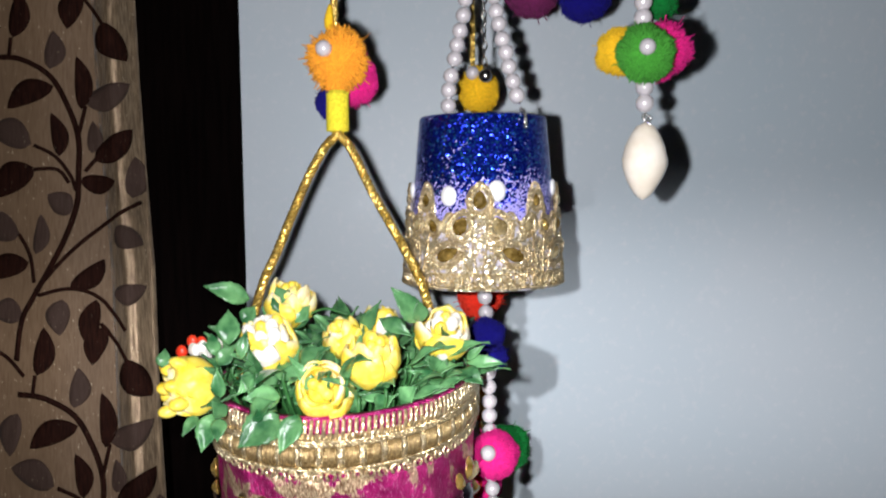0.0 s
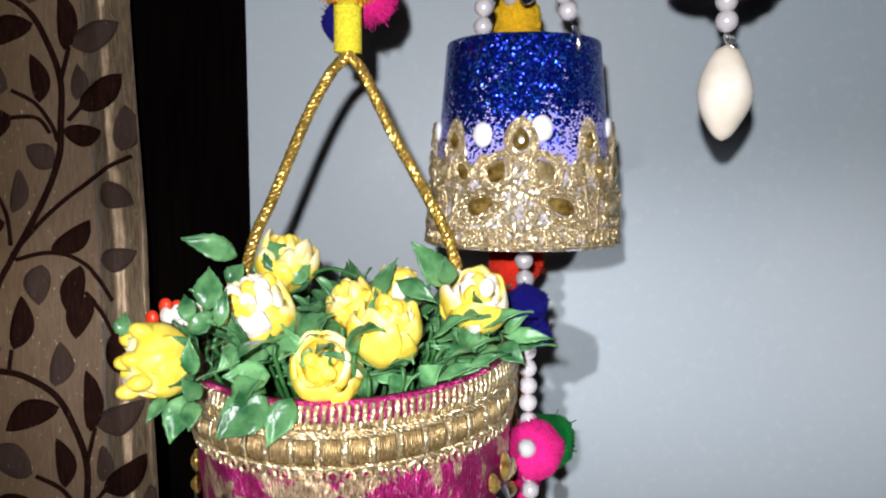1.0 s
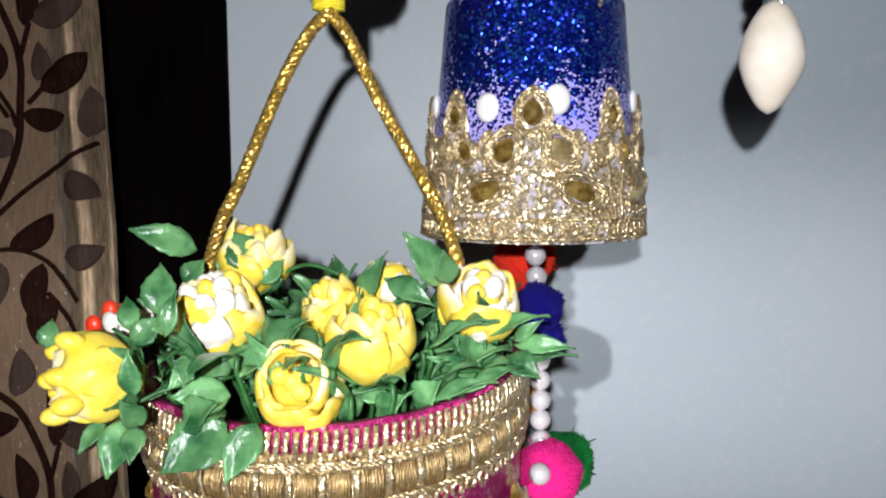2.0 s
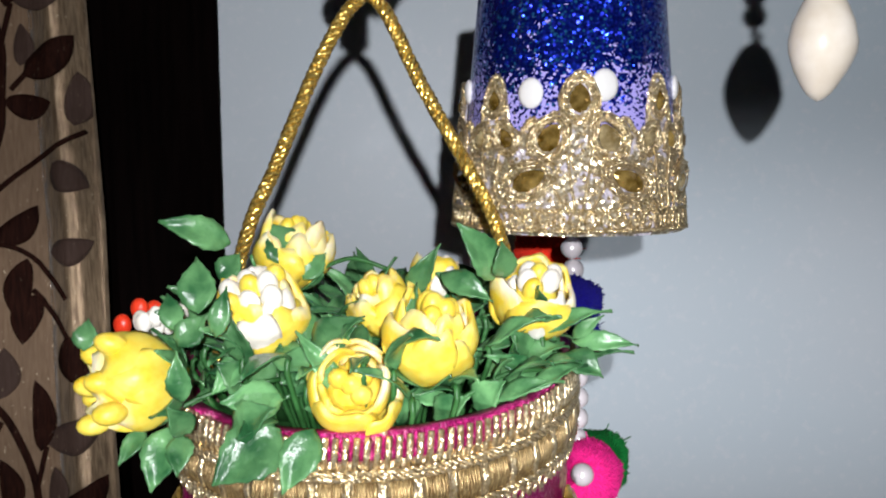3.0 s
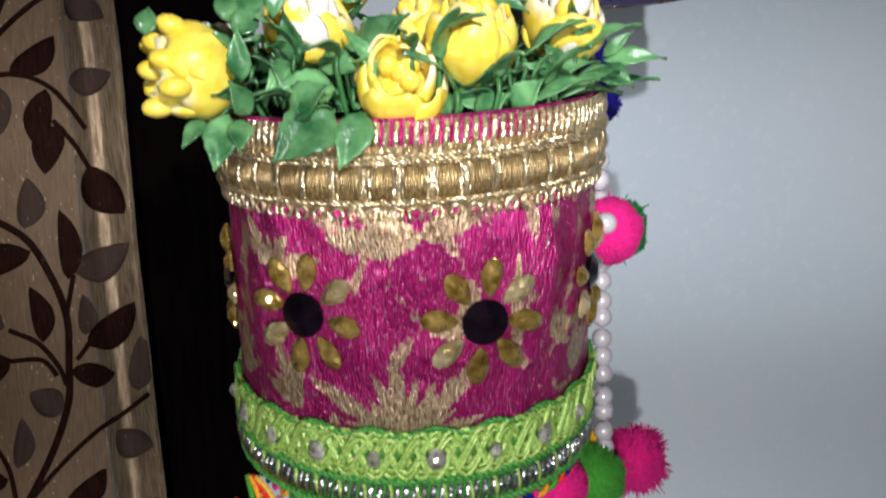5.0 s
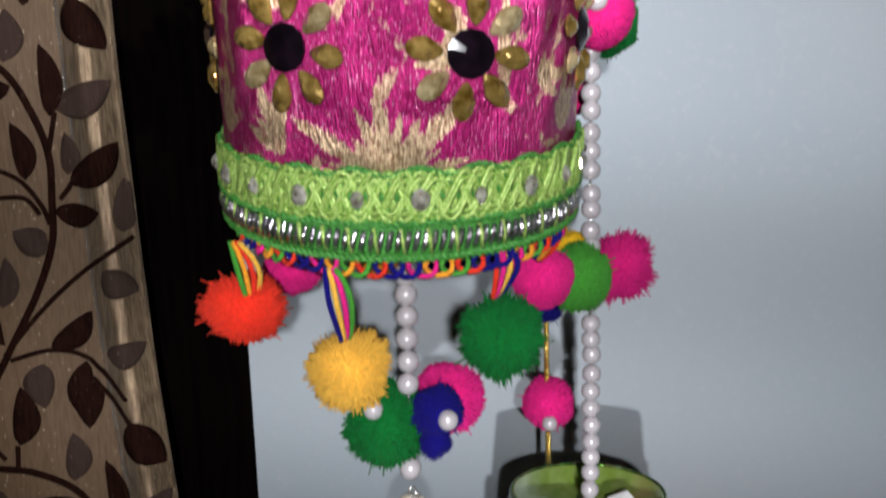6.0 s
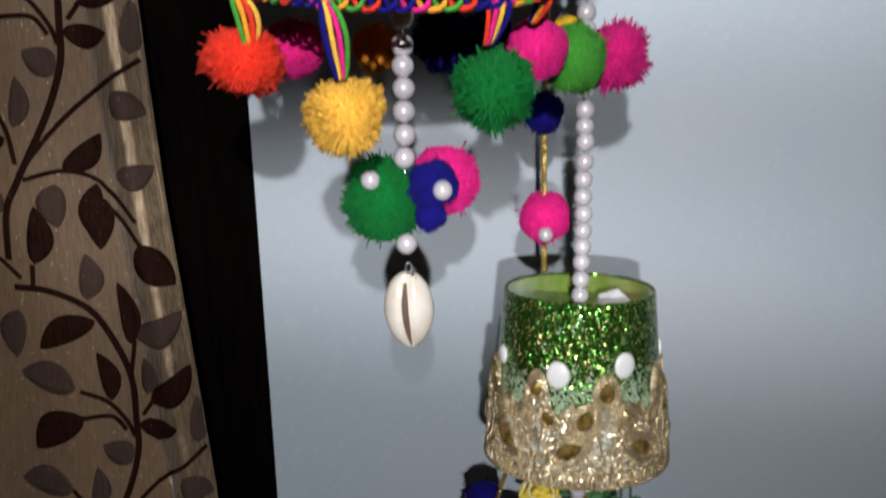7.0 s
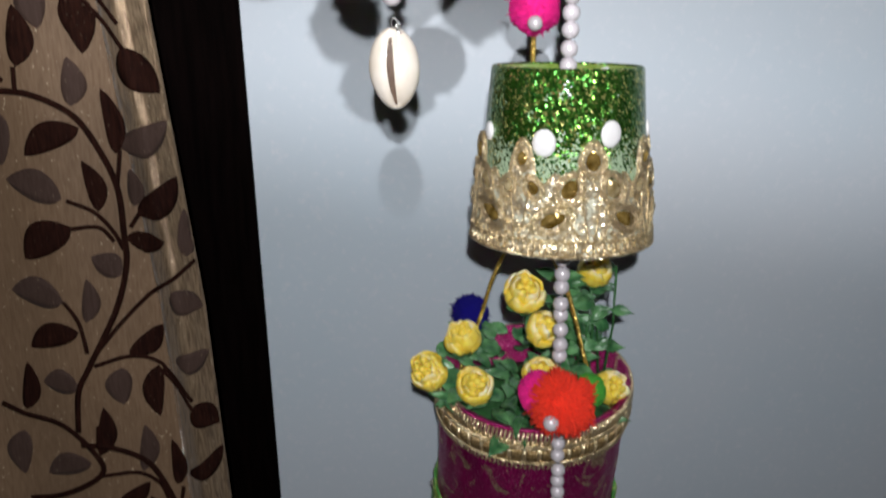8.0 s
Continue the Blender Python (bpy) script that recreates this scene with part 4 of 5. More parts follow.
        for q in range(8):
            t = 2 * math.pi * q / 8 + 0.15
            d = rt * math.sin(t) + up * math.cos(t)
            s = rt * math.cos(t) - up * math.sin(t)
            da = math.sin(t) * 0.0112 / drum.r
            part("petal_stone", teardrop(Shape(), drum(a0 + da, h0 + math.cos(t) * 0.0112, 0.0008), -s, -d, Vector((math.sin(a0 + da), -math.cos(a0 + da), 0)), 0.0098, 0.0060, 0.0024, 12), AMBER if (q + int(a0 * 10)) % 4 else PALE_STONE, b, "amber drop stone", smooth=False)
    return b


surface_block = surface("dull_gold_weave", (0.24, 0.15, 0.06), (0.56, 0.42, 0.20), scale=420, rough=0.34, metal=0.7, bump=0.7, bscale=1500, depth=0.0004, stretch=(4, 4, 0.5))


def leaf(shape, base, tip, width, normal=None):
    """A pointed, slightly toothed leaf with a creased midrib, arching from base to tip."""
    base, tip = Vector(base), Vector(tip)
    d = tip - base
    n = d.length
    face = Vector(normal) if normal else Vector((0.1, -1, 0.55))
    face = (face - d * face.dot(d) / d.length_squared).normalized()
    side = d.normalized().cross(face)

    def f(u, v):
        half = width * 0.5 * 1.08 * math.sin(math.pi * v ** 0.72) ** 1.15 * (1 + 0.06 * math.sin(v * 40))
        g = (u - 0.5) * 2
        return base + d * v + side * g * half + face * (0.13 * n * math.sin(math.pi * v) - 0.22 * half * (1 - abs(g)) + 0.03 * n * math.sin(7 * v + g * 2))
    return shape.slab(f, 6, 12, 0.00035)


def rose(at, size, axis, label, rng, inner=PETAL, lobes=6, spread=1.0, dip=0.0):
    """A moulded half-open bud: thick cupped petals of uneven height in two whorls, thin ones standing off, round a knot of finger-like lobes.
    spread pushes the lobes apart and out of the top; dip lowers the petals that face the room."""
    axis = Vector(axis).normalized()
    turn = axis.to_track_quat("Z", "Y").to_matrix()
    at = Vector(at)
    r = thing("artificial_rose", at, label, "artificial flower", "artificial roses")
    front = turn.transposed() @ Vector((0, -1, 0.2))
    facing = math.atan2(front.y, front.x)

    def petal(phi, rad, low, high, wide, flare, sway, thick=0.0011, cleft=0.0):
        def f(u, v):
            g = (u - 0.5) * 2
            a = phi + g * wide * (0.45 + 0.55 * math.sin(math.pi * min(1.0, 0.15 + v * 0.62)))
            ragged = 0.03 * math.sin(g * 5 + phi * 7) + 0.07 * noise.noise(Vector((g * 2.2, phi * 3, size * 900))) - cleft * math.exp(-(g / 0.3) ** 2)
            z = low + (high - low) * (v - 0.20 * g ** 4 * v ** 2) + sway * g * v + ragged * v * v
            fold = 0.03 * math.sin(5 * g + phi * 5) * (0.35 + 0.65 * v) - 0.06 * math.exp(-((g - 0.3) / 0.18) ** 2) * (1 - v) + 0.05 * noise.noise(Vector((g * 1.7, v * 2.5, phi * 4)))
            rr = rad * math.sin(math.pi * (0.09 + 0.60 * v)) * (1 + flare * v ** 3) * (1 - 0.05 * g * g + fold)
            return at + turn @ (Vector((rr * math.cos(a), rr * math.sin(a), z)) * size)
        return Shape().slab(f, 10, 10, thick)
    k = rng.uniform(0, 6)
    for i in range(5):
        phi = k + i * 1.2566 + rng.uniform(-0.14, 0.14)
        low = dip * max(0.0, math.cos(phi - facing))
        part("outer_petal", petal(phi, 0.495 + 0.03 * (i % 2), -0.46, 0.36 + rng.uniform(-0.20, 0.14) - low, 1.02, rng.uniform(-0.16, 0.12), rng.uniform(-0.12, 0.12), cleft=rng.choice((0, 0, 0.12))), PETAL, r, along=True)
    for i in range(5):
        phi = k + 0.6 + i * 1.2566 + rng.uniform(-0.2, 0.2)
        low = dip * max(0.0, math.cos(phi - facing))
        part("inner_petal", petal(phi, 0.385, -0.40, 0.45 + rng.uniform(-0.12, 0.06) - low, 0.85, rng.uniform(-0.15, 0.12), rng.uniform(-0.08, 0.08)), inner if i % 2 else PETAL, r, along=True)
    for i in range(2):
        part("loose_petal", petal(k + 1.1 + i * 2.9, 0.555, -0.42, 0.30 + rng.uniform(-0.1, 0.15), 0.55, rng.uniform(-0.1, 0.12), rng.uniform(-0.1, 0.1), 0.0007), WHITE_PETAL if inner is WHITE_PETAL else PETAL, r, "thin pale petal standing off the bud", along=True)
    part("core", Shape().ball(at - axis * 0.02 * size, (0.33 * size, 0.33 * size, 0.36 * size), 12, 9, turn), PETAL, r)
    for i in range(lobes):
        a = i * 2.4 + k
        q = (0.04 + 0.085 * math.sqrt(i)) * spread
        lean = Matrix.Rotation(0.5 * q, 3, Vector((-math.sin(a), math.cos(a), 0)))
        s = Shape().ball(at + turn @ (Vector((q * math.cos(a), q * math.sin(a), 0.30 + 0.10 * spread + rng.uniform(-0.04, 0.06) - 0.35 * q)) * size), (0.13 * size, 0.115 * size, 0.17 * size), 9, 7, turn @ lean)
        part("core_lobe", s, (WHITE_PETAL if i % 4 else PETAL) if inner is WHITE_PETAL else PETAL, r)
    cal = Shape()
    for i in range(5):
        a = k + i * 1.2566 + 0.3
        o = turn @ Vector((math.cos(a), math.sin(a), 0))
        leaf(cal, at + axis * (-0.50 * size), at + axis * (-0.10 * size) + o * 0.56 * size, 0.26 * size, o - axis * 0.3)
    part("calyx", cal, LEAF, r, "green sepals")
    return r


def cord_handle(label, lines, r, name="cord"):
    c = thing(name, lines[0][0], label, "cord", "gold cords")
    for line in lines:
        pts = curve_through(line, 40 * len(line))
        part("strand", twisted(Shape(), pts, r, 4, 0.0085, 5), CORD, c)
    return c


DRUM_A = Drum((-0.0405, 0.3450, 1.3780), BASKET_R, 0.1000, 0.040, 0.12)
flower_basket("flower_basket", DRUM_A, "magenta brocade basket with gold lace, stones and lime braid", True)
LEAVES_0 = [(-0.076, 0.325, 1.458, -0.092, 0.320, 1.464, 0.012), (-0.079, 0.305, 1.444, -0.081, 0.312, 1.456, 0.012),
    (-0.077, 0.318, 1.450, -0.073, 0.322, 1.456, 0.009), (-0.059, 0.318, 1.454, -0.065, 0.322, 1.463, 0.015),
    (-0.057, 0.318, 1.450, -0.052, 0.322, 1.456, 0.008), (-0.070, 0.283, 1.443, -0.068, 0.285, 1.453, 0.006),
    (-0.080, 0.290, 1.443, -0.083, 0.295, 1.450, 0.007), (-0.079, 0.288, 1.440, -0.074, 0.292, 1.446, 0.009),
    (-0.097, 0.285, 1.440, -0.097, 0.288, 1.446, 0.007), (-0.077, 0.282, 1.430, -0.077, 0.280, 1.441, 0.007),
    (-0.076, 0.284, 1.423, -0.079, 0.279, 1.430, 0.008), (-0.081, 0.288, 1.423, -0.084, 0.283, 1.411, 0.012),
    (-0.078, 0.286, 1.422, -0.078, 0.281, 1.415, 0.008)]
LEAVES_1 = [(-0.087, 0.290, 1.422, -0.091, 0.285, 1.416, 0.006), (-0.058, 0.286, 1.423, -0.071, 0.281, 1.413, 0.018),
    (-0.051, 0.286, 1.423, -0.057, 0.281, 1.411, 0.012), (-0.058, 0.290, 1.428, -0.070, 0.285, 1.429, 0.012),
    (-0.066, 0.300, 1.428, -0.073, 0.295, 1.435, 0.012), (-0.053, 0.300, 1.436, -0.041, 0.295, 1.445, 0.013),
    (-0.063, 0.305, 1.435, -0.050, 0.300, 1.432, 0.010), (-0.066, 0.300, 1.436, -0.074, 0.295, 1.428, 0.010),
    (-0.068, 0.286, 1.423, -0.058, 0.281, 1.429, 0.012), (-0.055, 0.310, 1.444, -0.056, 0.305, 1.435, 0.009),
    (-0.010, 0.317, 1.450, -0.020, 0.312, 1.464, 0.013), (-0.009, 0.312, 1.451, -0.010, 0.308, 1.460, 0.009),
    (-0.016, 0.320, 1.445, -0.025, 0.315, 1.452, 0.012)]
LEAVES_2 = [(-0.024, 0.312, 1.452, -0.012, 0.307, 1.446, 0.009), (-0.032, 0.318, 1.445, -0.024, 0.313, 1.459, 0.008),
    (0.008, 0.315, 1.436, 0.015, 0.312, 1.442, 0.005), (0.008, 0.315, 1.435, 0.023, 0.310, 1.435, 0.007),
    (0.006, 0.312, 1.433, 0.014, 0.307, 1.428, 0.010), (0.002, 0.310, 1.427, -0.014, 0.305, 1.434, 0.008),
    (-0.017, 0.302, 1.423, -0.010, 0.297, 1.430, 0.011), (-0.026, 0.300, 1.421, -0.018, 0.295, 1.427, 0.010),
    (-0.031, 0.300, 1.420, -0.034, 0.295, 1.428, 0.010), (-0.023, 0.305, 1.424, -0.034, 0.300, 1.426, 0.007),
    (-0.010, 0.310, 1.422, -0.006, 0.305, 1.431, 0.012), (-0.040, 0.310, 1.435, -0.053, 0.305, 1.441, 0.011),
    (-0.001, 0.315, 1.430, -0.008, 0.310, 1.439, 0.010)]
foliage = thing("foliage", (-0.04, 0.33, 1.41), "green plastic leaf sprays filling the magenta basket", "artificial leaves")
for rows in (LEAVES_0, LEAVES_1, LEAVES_2):
    for x0, yy0, z0, x1, yy1, z1, w in rows:
        part("leaf", leaf(Shape(), (x0, yy0, z0), (x1, yy1, z1), w * 0.66), LEAF, foliage)
rng = random.Random(11)
stems = Shape()
for i in range(210):
    a, q = rng.uniform(0, 2 * math.pi), 0.050 * math.sqrt(rng.random())
    p = Vector((-0.04 + q * math.sin(a), 0.338 - q * math.cos(a), 1.423 + rng.uniform(0, 0.016)))
    d = Vector((math.sin(a) * 0.6 + rng.gauss(0, 0.5), -math.cos(a) * 0.6 + rng.gauss(0, 0.5), rng.uniform(-0.05, 0.7))).normalized()
    part("leaf", leaf(Shape(), p, p + d * rng.uniform(0.012, 0.020), rng.uniform(0.0035, 0.0065), (rng.gauss(0, 0.4), -0.5, 0.9)), LEAF, foliage)
    stems.tube(curve_through([(-0.04 + q * 0.6 * math.sin(a), 0.34 - q * 0.6 * math.cos(a), 1.395), p - Vector((0, 0, 0.006)), p], 6), 0.0007, 5)
for a, b in (((-0.055, 0.325, 1.451), (-0.037, 0.322, 1.452)), ((-0.09, 0.29, 1.42), (-0.06, 0.30, 1.43)), ((-0.02, 0.30, 1.425), (0.004, 0.306, 1.43))):
    stems.tube(curve_through([a, (Vector(a) + Vector(b)) / 2 + Vector((0, 0, 0.003)), b], 10), 0.0006, 5)
part("stem", stems, STEM, foliage)
moss = Shape().slab(lambda u, v: Vector((-0.04, 0.339, 1.408)) + Vector(((0.049 * v) * math.sin(6.283 * u), -(0.049 * v) * math.cos(6.283 * u), 0.004 * noise.noise(Vector((u * 20, v * 9, 0))))), 40, 8, 0.003)
part("foam_bed", moss, STEM, foliage, "dark green foam under the leaves")
for at, size, axis, words, inner, lobes, spread, dip in (
        ((-0.0655, 0.3085, 1.4430), 0.0205, (-0.12, -0.42, 1.0), "yellow plastic rose with white lobes in its open top", WHITE_PETAL, 9, 1.25, 0.10),
        ((-0.0435, 0.2950, 1.4285), 0.0195, (0.05, -0.95, 0.55), "yellow plastic rosebud with pale petal tips facing out", PETAL, 5, 0.9, 0.0),
        ((-0.0268, 0.2990, 1.4385), 0.0205, (0.14, -0.28, 1.0), "bright yellow plastic rosebud amid the leaves", PETAL, 5, 0.9, 0.0),
        ((-0.0010, 0.3210, 1.4430), 0.0205, (0.10, -0.45, 1.0), "pale cream plastic rosebud near the basket's rim", WHITE_PETAL, 6, 1.0, 0.16),
        ((-0.0880, 0.2900, 1.4325), 0.0205, (-0.90, -0.35, 0.12), "yellow plastic rose leaning out over the rim", PETAL, 9, 1.9, 0.0),
        ((-0.0608, 0.3270, 1.4550), 0.0185, (0.20, -0.10, 1.0), "yellow plastic rosebud standing at the back", PETAL, 4, 0.8, 0.0),
        ((-0.0372, 0.3170, 1.4430), 0.0170, (-0.45, -0.1, 1.0), "yellow plastic rosebud half hidden by leaves", PETAL, 4, 0.8, 0.0),
        ((-0.0250, 0.3260, 1.4475), 0.0140, (0.1, 0.1, 1.0), "small pale plastic rosebud behind the others", WHITE_PETAL, 5, 1.0, 0.0)):
    rose(at, size, axis, words, random.Random(int(at[0] * 1e5)), inner, lobes, spread, dip)
red_bud = thing("artificial_flower", (-0.093, 0.315, 1.438), "white and red plastic blossom at the rim", "artificial flower")
for i in range(9):
    a = i * 2.4
    q = 0.0012 * math.sqrt(i)
    part("lobe", Shape().ball((-0.0905 + 1.6 * q * math.cos(a), 0.312 + q * math.sin(a), 1.4400 + 0.0012 * (i % 3)), (0.0019, 0.0016, 0.0026), 8, 6), WHITE_PETAL, red_bud)
for p in ((-0.0955, 0.315, 1.4435), (-0.0990, 0.313, 1.4400), (-0.0930, 0.318, 1.4425), (-0.097, 0.318, 1.430), (-0.094, 0.312, 1.4245)):
    part("red_petal", Shape().ball(p, (0.0022, 0.0016, 0.0026), 10, 7), RED_PLASTIC, red_bud, "red petal")
cord_handle("plaited gold cord carrying the magenta basket", [
    [(-0.0420, 0.3410, 1.5230), (-0.0480, 0.3405, 1.5170), (-0.0560, 0.3390, 1.5020), (-0.0670, 0.3360, 1.4755), (-0.0735, 0.3340, 1.4600), (-0.0850, 0.3390, 1.4210)],
    [(-0.0425, 0.3408, 1.5230), (-0.0370, 0.3405, 1.5165), (-0.0285, 0.3390, 1.4990), (-0.0115, 0.3355, 1.4680), (-0.0055, 0.3330, 1.4510), (0.0040, 0.3380, 1.4230)]], 0.0019)

# multicoloured loops that carry the basket's pompoms
def ribbon(points, names=("pink", "orange", "blue", "lime", "red")):
    r = thing("yarn_tie", points[0], "striped yarn loop hanging from the basket's foot", "yarn tie", "yarn ties")
    pts = curve_through(points, 14)
    for k, c in enumerate(names):
        o = (k - (len(names) - 1) / 2) * 0.0013
        v = [i / (len(pts) - 1) for i in range(len(pts))]
        twist = [0.9 * (q - 0.35) * (1 if len(names) == 4 else -1) * 1.6 for q in v]
        wide = [0.75 + 0.75 * math.sin(math.pi * q) for q in v]
        part("yarn", Shape().tube([p + Vector((o * w * math.cos(t) + 0.0014 * math.sin(math.pi * q), -0.0004 * (k % 2) + o * w * math.sin(t), 0)) for p, q, t, w in zip(pts, v, twist, wide)], 0.0008, 5), YARN[c], r)
    return r


braid = thing("yarn_braid", (-0.0405, 0.3515, 1.322), "multicoloured looped yarn braid under the basket's foot", "braid")
for k, c in enumerate(("blue", "pink", "orange", "lime", "red", "blue")):
    for i in range(k, 72, 6):
        a = 2 * math.pi * i / 72
        sh = Shape().tube([DRUM_A(a + 0.075 * math.cos(q), -0.0022 - 0.0030 * math.sin(q), -0.0020 + 0.0010 * math.sin(q * 2)) for q in np.linspace(0, 6.28, 13)], 0.0008, 5)
        part("yarn_loop", sh, YARN[c], braid)
ribbon([(-0.0880, 0.325, 1.322), (-0.0855, 0.323, 1.314), (-0.0845, 0.326, 1.305)], ("lime", "orange", "red", "cream"))
ribbon([(-0.0600, 0.305, 1.319), (-0.0590, 0.304, 1.310), (-0.0570, 0.309, 1.298)], ("blue", "cream", "pink", "lime"))
ribbon([(-0.0140, 0.312, 1.322), (-0.0145, 0.311, 1.316), (-0.0155, 0.316, 1.307)], ("red", "pink", "cream", "blue"))
ribbon([(0.0030, 0.332, 1.323), (0.0010, 0.330, 1.319), (0.0000, 0.338, 1.312)], ("blue", "orange", "red"))
pompom((-0.0873, 0.330, 1.3010), 0.0112, "red", "red yarn pompom hanging under the basket", hair=0.36, squash=(1.05, 1, 0.86))
pompom((-0.0790, 0.380, 1.3010), 0.0105, "pink", "pink yarn pompom behind the red one", hair=0.2)
pompom((-0.0562, 0.315, 1.2870), 0.0113, "cream", "pale yellow yarn pompom with ragged ends", hair=0.40, squash=(1.0, 1, 0.98))
pompom((-0.0131, 0.320, 1.2940), 0.0116, "green", "deep green yarn pompom with ragged ends", hair=0.40, squash=(1.0, 1, 1.0))
pompom((0.0036, 0.350, 1.3030), 0.0105, "pink", "smooth bright pink pompom", hair=0.14)
pompom((-0.0500, 0.400, 1.3000), 0.0095, "orange", "orange yarn pompom behind the pearl strand", hair=0.2)
pompom((-0.0240, 0.405, 1.3020), 0.0120, "blue", "dark blue yarn pompom at the back of the basket", hair=0.34)
pompom((-0.0070, 0.412, 1.3035), 0.0105, "blue", "dark blue yarn pompom at the back of the basket", hair=0.34)

# strand below the basket, with its pompoms and shell
pearl_strand("white pearl strand hanging under the magenta basket", [(-0.0402, 0.352, 1.3170), (-0.0395, 0.352, 1.2330)], 0.0075, PEARL_M, skip=((1.2400, 1.2610),))
pompom((-0.0475, 0.356, 1.2515), 0.0134, "green", "green yarn pompom with a pearl on the strand", (-0.35, -0.85, 0.75), hair=0.34, squash=(0.98, 1, 1.12))
pompom((-0.0258, 0.366, 1.2560), 0.0126, "pink", "bright pink yarn pompom on the strand", hair=0.22)
pompom((-0.0305, 0.350, 1.2580), 0.0082, "blue", "dark blue yarn pompom with a pearl", (0.4, -0.9, 0.0), hair=0.3)
pompom((-0.0310, 0.349, 1.2475), 0.0055, "blue", "small dark blue yarn pompom", hair=0.34, count=1200)
cowrie((-0.0388, 0.354, 1.2112), 0.0290, 0.0182, -3, True, "ivory cowrie shell showing its slit, under a pearl strand")

# ---------------------------------------------------------------- the middle hanging
pearl_strand("white pearl strand carrying the blue cup", [(0.0098, 0.372, 1.600), (0.0100, 0.371, 1.582), (0.0030, 0.366, 1.5455), (0.0026, 0.366, 1.5290)], 0.0068, PEARL_S, "cup strands")
pearl_strand("white pearl strand carrying the blue cup", [(0.0205, 0.372, 1.600), (0.0222, 0.368, 1.582), (0.0280, 0.357, 1.5510), (0.0318, 0.351, 1.5355)], 0.0068, PEARL_S, "cup strands")
crimp = thing("wire_tie", (0.0335, 0.348, 1.530), "twisted silver wire tie at the blue cup's edge", "wire tie")
part("wire", twisted(Shape(), curve_through([(0.0320, 0.3505, 1.5335), (0.0336, 0.3480, 1.5310), (0.0336, 0.3475, 1.5255)], 14), 0.0010, 2, 0.0016, 5), SILVER, crimp)
pearl_strand("long white pearl strand between the blue and green cups", [(0.0178, 0.374, 1.4620), (0.0195, 0.368, 1.4200), (0.0205, 0.367, 1.385), (0.0225, 0.368, 1.330), (0.0258, 0.370, 1.255), (0.0272, 0.371, 1.2000)], 0.00655, PEARL_S,
             "middle strands", skip=((1.424, 1.444), (1.376, 1.393)))
pearl_strand("white pearl strand below the green cup", [(0.0302, 0.371, 1.1330), (0.0330, 0.371, 1.0700), (0.0372, 0.371, 0.9900), (0.0400, 0.371, 0.930)], 0.00665, PEARL_S, "middle strands", skip=((1.062, 1.082),))
pompom((0.0192, 0.366, 1.4365), 0.0075, "blue", "dark blue yarn pompom on the pearl strand", hair=0.3)
pompom((0.0210, 0.378, 1.4245), 0.0070, "blue", "dark blue yarn pompom on the pearl strand", hair=0.4)
pompom((0.0218, 0.360, 1.3845), 0.0112, "pink", "bright pink felted pompom with a pearl", (-0.32, -0.9, 0.35), hair=0.10)
pompom((0.0285, 0.378, 1.3820), 0.0110, "green", "green felted pompom behind the pink one", hair=0.16)
pompom((0.0205, 0.394, 1.3585), 0.0078, "pink", "pink yarn pompom behind the pearl strand", hair=0.2)
pompom((0.0120, 0.392, 1.3600), 0.0070, "red", "red yarn pompom tucked beside the basket", hair=0.3)
pompom((0.0135, 0.400, 1.3970), 0.0085, "orange", "orange yarn pompom beside the basket's rim", hair=0.25)
pompom((0.0190, 0.364, 1.2990), 0.0105, "lime", "green yarn pompom beside the pearl strand", hair=0.26, squash=(1, 1, 1.15))
pompom((0.0180, 0.374, 1.3070), 0.0060, "yellow", "small yellow yarn pompom", hair=0.2, count=1200)
pompom((0.0372, 0.380, 1.2985), 0.0097, "pink", "shaggy deep pink yarn pompom", hair=0.55, squash=(1, 1, 1.15))

# strand at the back: gold cord, pompoms, small basket at its foot
cord_handle("thin gold cord hanging near the wall", [[(0.0155, 0.43, 2.700), (0.0155, 0.43, 1.62), (0.0165, 0.43, 1.55), (0.0190, 0.432, 1.44), (0.0205, 0.434, 1.28), (0.0235, 0.434, 1.19), (0.0250, 0.436, 1.125)]], 0.00135)
pompom((0.0183, 0.428, 1.5500), 0.0108, "yellow", "mustard yarn pompom with a pearl above the blue cup", (-0.35, -0.75, 0.75), hair=0.26, squash=(0.95, 1, 1.1))
pompom((0.0190, 0.430, 1.4450), 0.0118, "red", "red yarn pompom below the blue cup", hair=0.28)
pompom((0.0200, 0.432, 1.2700), 0.0088, "blue", "dark blue yarn pompom on the thin gold cord", hair=0.34)
pompom((0.0228, 0.434, 1.2228), 0.0118, "pink", "deep pink pompom with a pearl on the gold cord", (-0.1, -0.85, -0.42), hair=0.20)

# chain beside the cup's strands
chain = thing("chain", (0.021, 0.40, 1.62), "dark steel link chain above the blue cup", "chain")
link = Shape().tube([(0.0011 * math.cos(a), 0, 0.0021 * math.sin(a)) for a in np.linspace(0, 2 * math.pi, 13)], 0.00045, 5).mesh("link", METAL)
for i in range(18):
    piece("link", link, chain, (0.0195 + 0.0003 * (i % 3), 0.400, 1.618 - i * 0.0036), Matrix.Rotation(radians(90 * (i % 2) + 20), 3, "Z"))
part("bead", Shape().ball((0.0203, 0.399, 1.5535), 0.0032, 12, 9), METAL, chain, "round steel bead")

